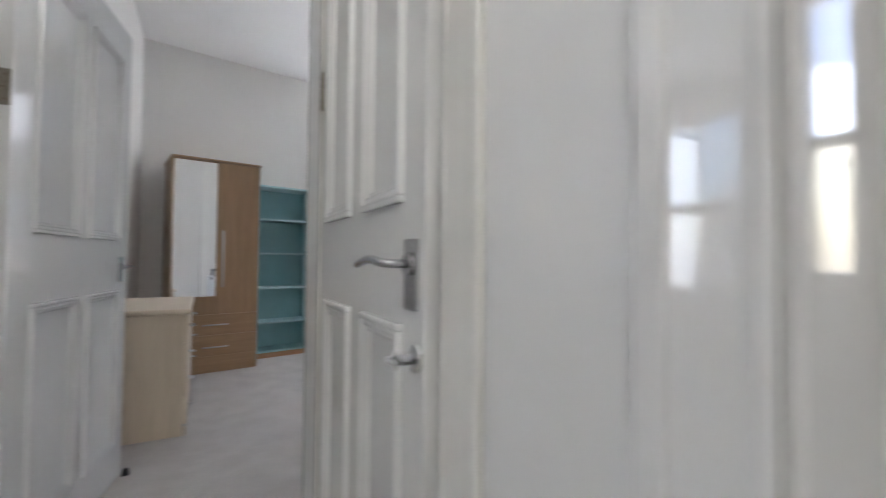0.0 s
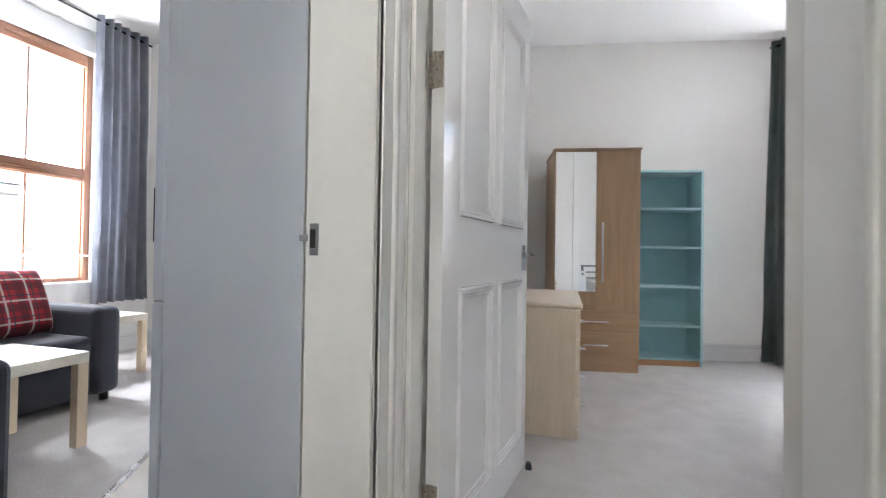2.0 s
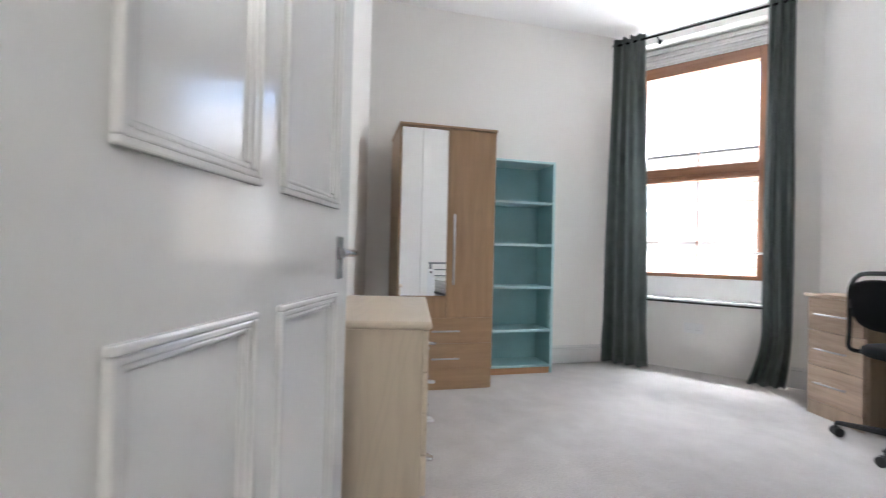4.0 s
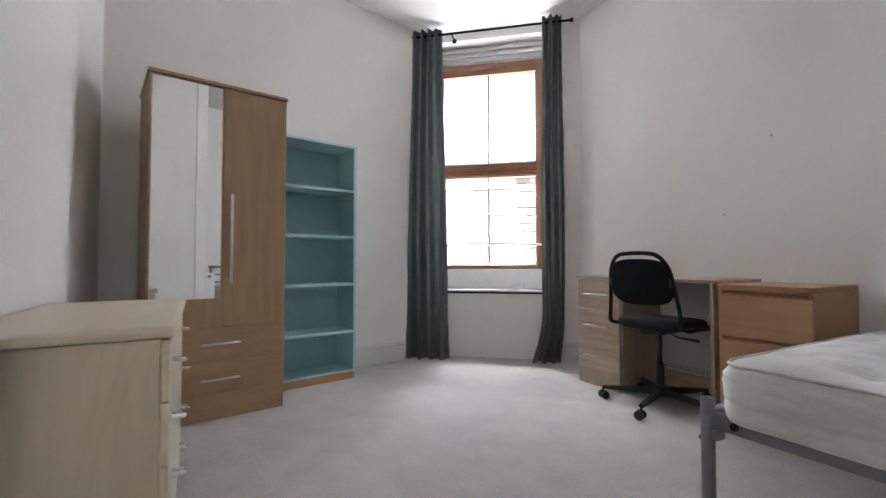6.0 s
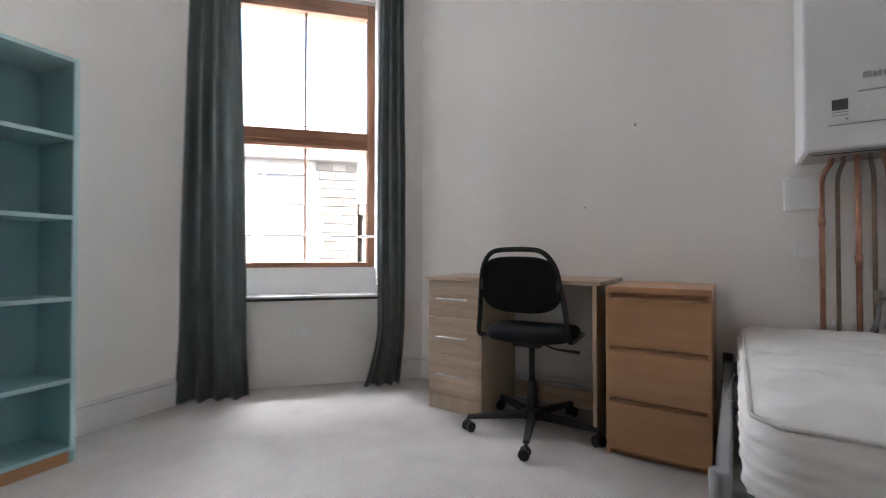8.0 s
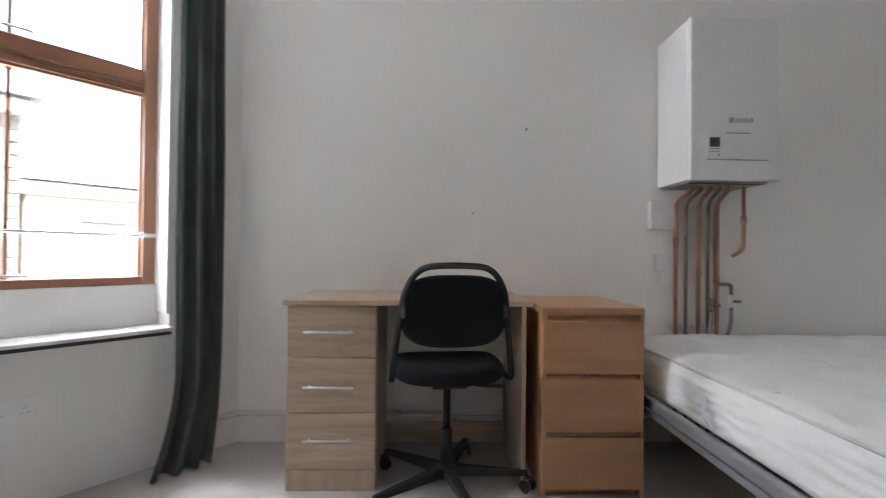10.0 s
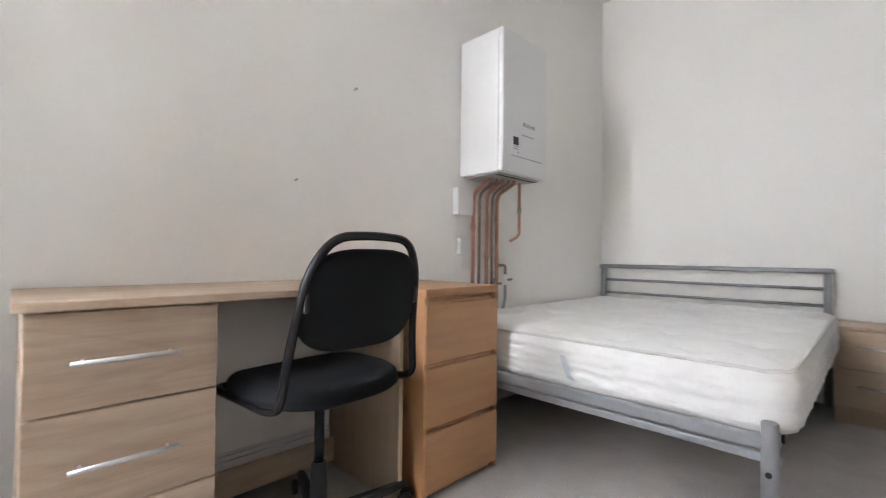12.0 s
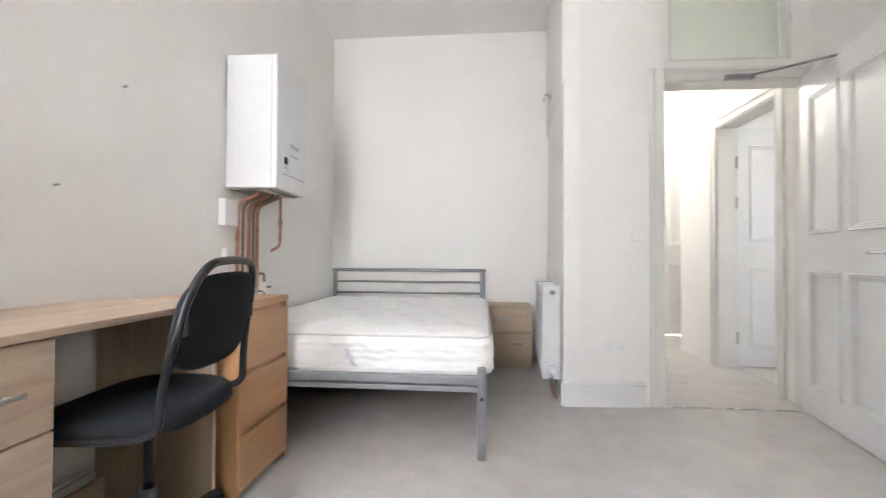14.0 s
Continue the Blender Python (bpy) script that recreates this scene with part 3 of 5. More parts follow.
# door stop on the floor by the leaf's edge and closer arm on the head
bm = B()
tube(bm, [(0.775, 3.085, 0.0), (0.775, 3.085, 0.028)], [0.016, 0.011], 12)
tagged(mesh_object("door_stop", bm, ROOM_DARK), "small black rubber door stop on the carpet", "door stop")
bm = B()
tube(bm, arc([(1.0, 2.285, 2.005), (0.80, 2.33, 2.03), (0.66, 2.62, 1.985)], 0.01), 0.008, 8)
box(bm, (0.88, 2.255, 2.0), (1.05, 2.292, 2.03), 0.004)
part("closer_arm", bm, SILVER, fr, "grey metal door closer arm", m=fr.matrix_basis.inverted())

# doorway to the living room, its door open inside
frame_set("door_frame_2", (0.5455, 1.17), (0.5455, 1.95), 0.159, 2.03, 0.085, 0.018, True, SATIN)
d2 = tagged(new("door_2"), "open white four-panel living room door", "", "", "structure")
d2.matrix_basis = pose(0.390, 1.196, 0, 0, 0, 181)
leaf = door_leaf(d2, 0.73, 2.005, 0.04, mat=GLOSS)
lever_handle(leaf, pose(0.68, 0, 0.98), 1, -1)
for z in (0.25, 1.38, 1.72):
    butt_hinge(d2, pose(-0.006, -0.004, z, 0, 0, 180))
bm = B()
box(bm, (0.397, 1.9265, 0.935), (0.419, 1.929, 1.003), 0.001)
keep_plate = tagged(mesh_object("strike_plate", bm, SILVER), "worn metal strike plate on the door jamb", "strike plate")
# No hole is cut: a dark block paints in the latch slot's shade
bm = B()
box(bm, (0.400, 1.9245, 0.951), (0.412, 1.9263, 0.990))
part("slot", bm, GAP_SHADE, keep_plate, "dark block for the shade inside the latch slot")
bm = B()
box(bm, (0.375, 1.922, 0.966), (0.396, 1.9262, 0.978), 0.001)
part("lip", bm, SILVER, keep_plate)

# closed cupboard door in the hall
frame_set("door_frame_3", (1.3645, 1.827), (1.3645, 1.167), 0.119, 2.0, 0.10, 0.012, False, SATIN)
d3 = tagged(new("door_3"), "closed white gloss four-panel hall door with thumbturn", "", "", "structure")
d3.matrix_basis = pose(1.342, 1.804, 0, 0, 0, -90)
leaf = door_leaf(d3, 0.608, 1.972, 0.04, mat=GLOSS, cols=((0.058, 0.258), (0.345, 0.532)), bottoms=(0.17, 0.885, 1.075, 1.83))
lever_handle(leaf, pose(0.568, 0, 0.963), 1, -1, True, 0.053, 0.016)
bm = B()
tube(bm, [(0.584, 0, 0.842), (0.584, -0.007, 0.842)], 0.02, 16)
tube(bm, [(0.584, -0.008, 0.842), (0.584, -0.03, 0.842), (0.584, -0.034, 0.842)], [0.008, 0.008, 0.014], 12)
box(bm, (0.569, -0.045, 0.836), (0.597, -0.034, 0.848), 0.005, 2)
part("thumbturn", bm, CHROME, leaf, "chrome bathroom thumbturn")
for z in (0.27, 1.43, 1.8):
    butt_hinge(d3, pose(-0.004, -0.006, z, 0, 0, 90))

# doorway to the lobby and the far hall door
frame_set("door_frame_4", (1.3645, 0.785), (1.3645, -0.088), 0.119, 2.02, 0.095, 0.012, False, HALL_GLOSS)
d4 = tagged(new("door_4"), "closed white four-panel door at the end of the hall", "", "", "structure")
d4.matrix_basis = pose(0.41, -0.315, 0, 0, 0, 180)
leaf = door_leaf(d4, 0.74, 1.99, 0.04, mat=GLOSS)
for z in (0.27, 1.2, 1.75):
    butt_hinge(d4, pose(-0.004, -0.004, z))
bm = B()
box(bm, (0.551, 2.244, 0.0005), (1.40, 2.262, 0.006), 0.002)
setting("threshold", bm, CHROME, "thin metal carpet threshold strip")


def sash_window(ob, w, z0, z1, mid, rod=True):
    """A timber two-light window along x, centred on 0, in the plane y 0; room side is -y. mid: heights of the middle rail."""
    fw = 0.055
    for name, lo, hi, mat in (("jamb", (-w / 2, -0.03, z0), (-w / 2 + fw, 0.06, z1), TIMBER), ("jamb", (w / 2 - fw, -0.03, z0), (w / 2, 0.06, z1), TIMBER),
                              ("head", (-w / 2 + fw, -0.03, z1 - 0.105), (w / 2 - fw, 0.06, z1), TIMBER_H), ("sill_rail", (-w / 2 + fw, -0.03, z0), (w / 2 - fw, 0.06, z0 + 0.035), TIMBER_H),
                              ("meeting_rail", (-w / 2 + fw, -0.022, mid[0]), (w / 2 - fw, 0.05, mid[1]), TIMBER_H)):
        bm = B()
        box(bm, lo, hi, 0.005, 2)
        part(name, bm, mat, ob, "reddish-brown varnished timber")
    bm = B()
    box(bm, (-w / 2 + fw, -0.03, mid[0] + 0.045), (w / 2 - fw, -0.021, mid[0] + 0.06), 0.003)
    box(bm, (-w / 2 + fw, -0.03, mid[0] + 0.012), (w / 2 - fw, -0.021, mid[0] + 0.02), 0.003)
    part("rail_bead", bm, TIMBER_H, ob)
    bm = B()
    box(bm, (-0.17, -0.036, z1 - 0.062), (0.17, -0.0295, z1 - 0.04), 0.003)
    part("trickle_vent", bm, TIMBER, ob)
    for za, zb in ((z0 + 0.0352, mid[0]), (mid[1], z1 - 0.1052)):
        for xa, xb in ((-w / 2 + fw, -0.0085), (0.0085, w / 2 - fw)):
            bm = B()
            box(bm, (xa, 0.012, za), (xb, 0.016, zb))
            p = part("pane", bm, GLASS, ob)
            p.visible_shadow = False
        bm = B()
        box(bm, (-0.008, -0.004, za), (0.008, 0.032, zb), 0.003)
        part("glazing_bar", bm, TIMBER, ob)
        for s in (-1, 1):
            bm = B()
            box(bm, (s * (w / 2 - fw) - 0.010, -0.005, za), (s * (w / 2 - fw) + 0.010, 0.010, zb), 0.004)
            part("glazing_bead", bm, TIMBER, ob)
        bm = B()
        tube(bm, arc([(-0.035, -0.03, za + 0.012), (-0.03, -0.05, za + 0.016), (0.06, -0.052, za + 0.016), (0.065, -0.03, za + 0.012)], 0.01), 0.005, 8)
        part("sash_handle", bm, CHROME, ob, "chrome sash lift")
    if rod:
        bm = B()
        tube(bm, [(-w / 2, -0.055, z0 + 0.222), (w / 2 - 0.02, -0.055, z0 + 0.222)], 0.006, 8)
        tube(bm, [(w / 2 - 0.11, -0.055, z0 + 0.222), (w / 2 - 0.01, -0.055, z0 + 0.222)], 0.009, 8)
        part("restrictor_bar", bm, SATIN_METAL, ob, "thin silver bar across the lower sash")


wmid = (WIN0 + WIN1) / 2
WROT = Matrix(((WU.x, -WN.x, 0, 0), (WU.y, -WN.y, 0, 0), (0, 0, 1, 0), (0, 0, 0, 1)))
win = tagged(new("window_1"), "tall varnished timber two-light window in a white recess", "", "", "structure")
win.matrix_basis = Matrix.Translation(at_window(wmid, -0.17, 0)) @ WROT
sash_window(win, WIN1 - WIN0 - 0.03, 0.79, 2.725, (1.645, 1.772))
bm = B()
box(bm, (-0.509, -0.03, 0.60), (0.509, 0.05, 0.7895), 0.004)
part("apron", bm, GLOSS, win, "white painted board below the window")
bm = B()
box(bm, (-0.509, -0.02, 2.7305), (0.509, 0.05, 2.899), 0.003)
for k in range(3):
    box(bm, (-0.509, -0.035 - 0.008 * k, 2.745 + 0.05 * k), (0.509, -0.019, 2.77 + 0.05 * k), 0.008, 2)
part("head_panel", bm, GLOSS, win, "white moulded panel over the window")
for s in (-1, 1):
    bm = B()
    box(bm, (s * 0.5095 - (0.012 if s > 0 else 0), -0.168, 0.66), (s * 0.5095 + (0.012 if s < 0 else 0), -0.03, 2.899), 0.003)
    part("reveal_board", bm, GLOSS, win)
bm = B()
box(bm, (-0.53, -0.205, 0.588), (0.53, -0.031, 0.606), 0.006, 2)
part("window_sill", bm, GLOSS, win, "white gloss window sill")
# Solid dark strip on the wall in place of the sill gap's shade
bm = B()
box(bm, (-0.52, -0.1745, 0.570), (0.52, -0.1705, 0.5875))
part("gap", bm, GAP_SHADE, win, "dark strip painted in for the shaded gap under the sill")

lwin = tagged(new("window_3"), "living room timber window with white recess", "", "", "structure")
lwin.matrix_basis = pose(-3.22, (LW0 + LW1) / 2, 0, 0, 0, 90)
sash_window(lwin, LW1 - LW0 - 0.03, 0.66, 2.66, (1.535, 1.65))
bm = B()
box(bm, (-0.489, -0.17, 0.50), (0.489, 0.05, 0.659), 0.004)
part("apron", bm, GLOSS, lwin)
bm = B()
box(bm, (-0.489, -0.12, 2.6605), (0.489, 0.05, 2.8395), 0.004)
part("head_panel", bm, GLOSS, lwin)
bm = B()
box(bm, (0.469, -0.168, 0.66), (0.4895, -0.03, 2.66), 0.003)
part("reveal_board", bm, GLOSS, lwin)

lob = tagged(new("window_4"), "small white framed lobby window", "", "", "structure")
lob.matrix_basis = pose(3.27, 0.30, 0, 0, 0, -90)
for lo, hi in (((-0.30, -0.03, 0.9), (-0.25, 0.03, 2.1)), ((0.25, -0.03, 0.9), (0.30, 0.03, 2.1)), ((-0.25, -0.03, 0.9), (0.25, 0.03, 0.95)), ((-0.25, -0.03, 2.05), (0.25, 0.03, 2.1)), ((-0.25, -0.03, 1.45), (0.25, 0.03, 1.50))):
    bm = B()
    box(bm, lo, hi, 0.006)
    part("window_frame", bm, GLOSS, lob)
for z0, z1 in ((0.951, 1.449), (1.501, 2.049)):
    bm = B()
    box(bm, (-0.2495, -0.004, z0), (0.2495, 0.004, z1))
    # Lower pane coloured cream for the dimmer wall behind it
    part("pane", bm, RIPPLED if z0 > 1.2 else VIEW_TINT_GLASS, lob, "rippled glass tinted to dim the daylight behind it").visible_shadow = False

# ---- bedroom furniture ----
def bar_handle(parent, a, b, out, r=0.006):
    """A straight bar handle from a to b that stands off by the vector out on two feet."""
    a, b, out = Vector(a), Vector(b), Vector(out)
    d = (b - a).normalized()
    bm = B()
    tube(bm, [a + out, b + out], r, 10)
    for p in (a + d * 0.02, b - d * 0.02):
        tube(bm, [p, p + out], r * 0.8, 8)
    return part("handle", bm, SATIN_METAL, parent, "slim brushed metal bar handle")


def slab(name, lo, hi, mat, parent, bevel=0.002, label="", seg=1):
    bm = B()
    box(bm, lo, hi, bevel, seg)
    return part(name, bm, mat, parent, label)


def wardrobe():
    ob = thing("wardrobe", pose(0.826, 4.842, 0, 0, 0, 9.6), "tall wood-effect wardrobe with a mirrored door and drawers", "wardrobe")
    w, d, h = 0.692, 0.50, 1.84
    slab("side", (0, 0.018, 0), (0.016, d, h - 0.018), ROBE, ob)
    slab("side", (w - 0.016, 0.018, 0), (w, d, h - 0.018), ROBE, ob)
    slab("back", (0.0165, d - 0.008, 0.02), (w - 0.0165, d, h - 0.019), ROBE, ob)
    slab("top", (-0.006, -0.008, h - 0.0175), (w + 0.006, d, h), ROBE_H, ob, 0.003)
    slab("plinth", (0.017, 0.012, 0), (w - 0.017, 0.028, 0.142), ROBE_H, ob)
    slab("bottom_shelf", (0.017, 0.03, 0.143), (w - 0.017, d - 0.009, 0.158), ROBE_H, ob)
    slab("rail", (0.017, 0.03, 0.488), (w - 0.017, d - 0.009, 0.503), ROBE_H, ob)
    left = slab("door", (0.002, 0, 0.503), (w / 2 - 0.0015, 0.0175, h - 0.022), ROBE, ob, 0.002, "wood-effect door with a long mirror")
    slab("mirror", (0.012, -0.004, 0.655), (w / 2 - 0.006, -0.0004, h - 0.03), MIRROR, left, 0.0015, "long plain mirror")
    right = slab("door", (w / 2 + 0.0015, 0, 0.503), (w - 0.002, 0.0175, h - 0.022), ROBE, ob, 0.002)
    bar_handle(right, (w / 2 + 0.042, 0, 0.735), (w / 2 + 0.042, 0, 1.225), (0, -0.028, 0), 0.008)
    for z0, z1, zh in ((0.324, 0.500, 0.412), (0.145, 0.321, 0.222)):
        dr = slab("drawer", (0.002, 0, z0), (w - 0.002, 0.0175, z1), ROBE_H, ob)
        bar_handle(dr, (0.245, 0, zh), (0.44, 0, zh), (0, -0.026, 0))
    return ob


def bookcase():
    ob = thing("bookcase", pose(1.522, 5.268, 0, 0, 0, 10.2), "empty tall bookcase painted teal with five open compartments", "bookcase")
    w, d, h = 0.562, 0.27, 1.715
    slab("side", (0, 0, 0), (0.018, d, h), TEAL, ob)
    slab("side", (w - 0.018, 0, 0), (w, d, h), TEAL, ob)
    slab("side_edging", (w - 0.0185, -0.0025, 0.05), (w + 0.0005, -0.0002, h), TEAL_LIGHT, ob, 0.0005)
    slab("side_edging", (-0.0005, -0.0025, 0.05), (0.0185, -0.0002, h), TEAL_LIGHT, ob, 0.0005)
    slab("back_panel", (0.0185, d - 0.006, 0.05), (w - 0.0185, d, h - 0.019), TEAL, ob, 0)
    slab("top", (0.0185, 0, h - 0.018), (w - 0.0185, d, h), TEAL_LIGHT, ob)
    slab("plinth", (0.0185, 0.004, 0), (w - 0.0185, 0.02, 0.05), BEECH, ob, 0.001, "bare wood plinth")
    slab("bottom_shelf", (0.0185, 0, 0.0505), (w - 0.0185, d - 0.0065, 0.068), TEAL, ob)
    for z in (0.345, 0.690, 1.035, 1.375):
        s = slab("shelf", (0.0185, 0.006, z - 0.009), (w - 0.0185, d - 0.0065, z + 0.009), TEAL, ob)
        slab("edging", (0.0185, 0.0035, z - 0.0092), (w - 0.0185, 0.0058, z + 0.0092), TEAL_LIGHT, s, 0.0004)
    return ob


def cream_chest():
    ob = thing("chest_of_drawers", pose(0.565, 3.455, 0), "cream maple-effect chest of four drawers with curved handles", "chest of drawers")
    w, d, h = 0.925, 0.435, 0.70
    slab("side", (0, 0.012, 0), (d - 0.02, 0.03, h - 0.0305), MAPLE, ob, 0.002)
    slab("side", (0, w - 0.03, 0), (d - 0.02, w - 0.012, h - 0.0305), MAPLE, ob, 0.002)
    slab("back", (0.0, 0.0305, 0.05), (0.006, w - 0.0305, h - 0.031), MAPLE, ob, 0)
    slab("plinth", (d - 0.05, 0.0305, 0), (d - 0.032, w - 0.0305, 0.058), MAPLE_Y, ob)
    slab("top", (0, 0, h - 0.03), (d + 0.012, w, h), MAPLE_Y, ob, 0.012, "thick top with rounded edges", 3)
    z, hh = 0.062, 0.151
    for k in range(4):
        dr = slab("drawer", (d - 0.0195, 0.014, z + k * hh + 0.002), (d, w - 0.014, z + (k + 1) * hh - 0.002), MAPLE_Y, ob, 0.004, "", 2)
        for y in (0.16, w - 0.16):
            bm = B()
            tube(bm, arc([(d, y - 0.04, z + (k + 0.5) * hh + 0.01), (d + 0.028, y - 0.03, z + (k + 0.5) * hh + 0.005), (d + 0.028, y + 0.03, z + (k + 0.5) * hh - 0.008), (d, y + 0.04, z + (k + 0.5) * hh - 0.006)], 0.02), 0.006, 8)
            part("handle", bm, CHROME, dr, "small curved metal handle")
    slab("foot", (d - 0.015, w - 0.029, 0), (d - 0.002, w - 0.013, 0.05), MAPLE, ob)
    slab("foot", (d - 0.015, 0.013, 0), (d - 0.002, 0.029, 0.05), MAPLE, ob)
    return ob


def desk():
    ob = thing("desk", pose(3.925, 4.522, 0, 0, 0, -90), "light oak-effect desk with three drawers against the wall", "desk")
    # x runs along the wall, y towards the wall from the front at -0.475 .. 0 is mirrored: front at y = -0.475
    w, d = 0.985, 0.475
    f = -d
    slab("top", (-0.004, f, 0.735), (w, 0, 0.755), OAK, ob, 0.003, "", 2)
    ped = slab("pedestal", (0.012, f + 0.052, 0.01), (0.362, -0.03, 0.7345), OAK_V, ob)
    slab("plinth", (0.012, f + 0.014, 0.0), (0.362, f + 0.03, 0.084), OAK_V, ob)
    for z0, z1, zh in ((0.528, 0.731, 0.629), (0.310, 0.5235, 0.414), (0.087, 0.3055, 0.205)):
        dr = slab("drawer", (0.012, f + 0.012, z0), (0.362, f + 0.0302, z1), OAK, ob, 0.002)
        bar_handle(dr, (0.082, f + 0.012, zh), (0.278, f + 0.012, zh), (0, -0.024, 0), 0.0055)
    slab("end_panel", (w - 0.04, f + 0.015, 0), (w - 0.022, -0.005, 0.7345), OAK_V, ob)
    slab("stretcher", (0.363, -0.05, 0.02), (w - 0.0405, -0.034, 0.115), OAK, ob)
    return ob


def beech_chest():
    ob = thing("chest_of_drawers", pose(3.905, 3.507, 0, 0, 0, -90), "narrow beech-veneer chest of three drawers", "chest of drawers")
    w, d, h = 0.404, 0.495, 0.738
    f = -d
    slab("side", (0, f + 0.006, 0), (0.018, -0.001, h - 0.0285), BEECH_V, ob)
    slab("side", (w - 0.018, f + 0.006, 0), (w, -0.001, h - 0.0285), BEECH_V, ob)
    slab("top", (0, f, h - 0.028), (w, 0, h), BEECH, ob, 0.003)
    slab("back", (0.0185, -0.008, 0.03), (w - 0.0185, -0.002, h - 0.029), BEECH_V, ob, 0)
    slab("inner_rail", (0.0185, f + 0.035, 0.03), (w - 0.0185, f + 0.05, h - 0.029), BEECH_V, ob, 0)
    slab("plinth", (0.0185, f + 0.03, 0), (w - 0.0185, f + 0.0345, 0.06), BEECH, ob)
    for z0, z1 in ((0.478, 0.684), (0.252, 0.458), (0.028, 0.232)):
        dr = slab("drawer", (0.003, f + 0.001, z0), (w - 0.003, f + 0.019, z1), BEECH, ob, 0.002)
        slab("grip", (0.0195, f + 0.0195, z1 - 0.006), (w - 0.0195, f + 0.034, z1 + 0.012), BEECH, dr, 0.004)
    return ob


def bedside():
    ob = thing("bedside_table", pose(2.105, 1.40, 0), "small wood-effect bedside table with two drawers beside the bed", "bedside table")
    w, d, h = 0.372, 0.33, 0.507
    slab("top", (-0.003, -d, h - 0.018), (w + 0.003, 0.006, h), NIGHT, ob, 0.003)
    slab("side", (0, -d, 0), (0.016, -0.018, h - 0.0185), NIGHT, ob)
    slab("side", (w - 0.016, -d, 0), (w, -0.018, h - 0.0185), NIGHT, ob)
    slab("back", (0.0165, -d, 0.02), (w - 0.0165, -d + 0.006, h - 0.019), NIGHT, ob, 0)
    slab("plinth", (0.0165, -0.03, 0), (w - 0.0165, -0.014, 0.085), NIGHT, ob)
    for z0, z1 in ((0.288, 0.486), (0.088, 0.285)):
        dr = slab("drawer", (0.001, -0.0175, z0), (w - 0.001, 0, z1), NIGHT, ob)
        bar_handle(dr, (0.09, 0, (z0 + z1) / 2 + 0.015), (0.28, 0, (z0 + z1) / 2 + 0.015), (0, 0.024, 0), 0.0055)
    return ob


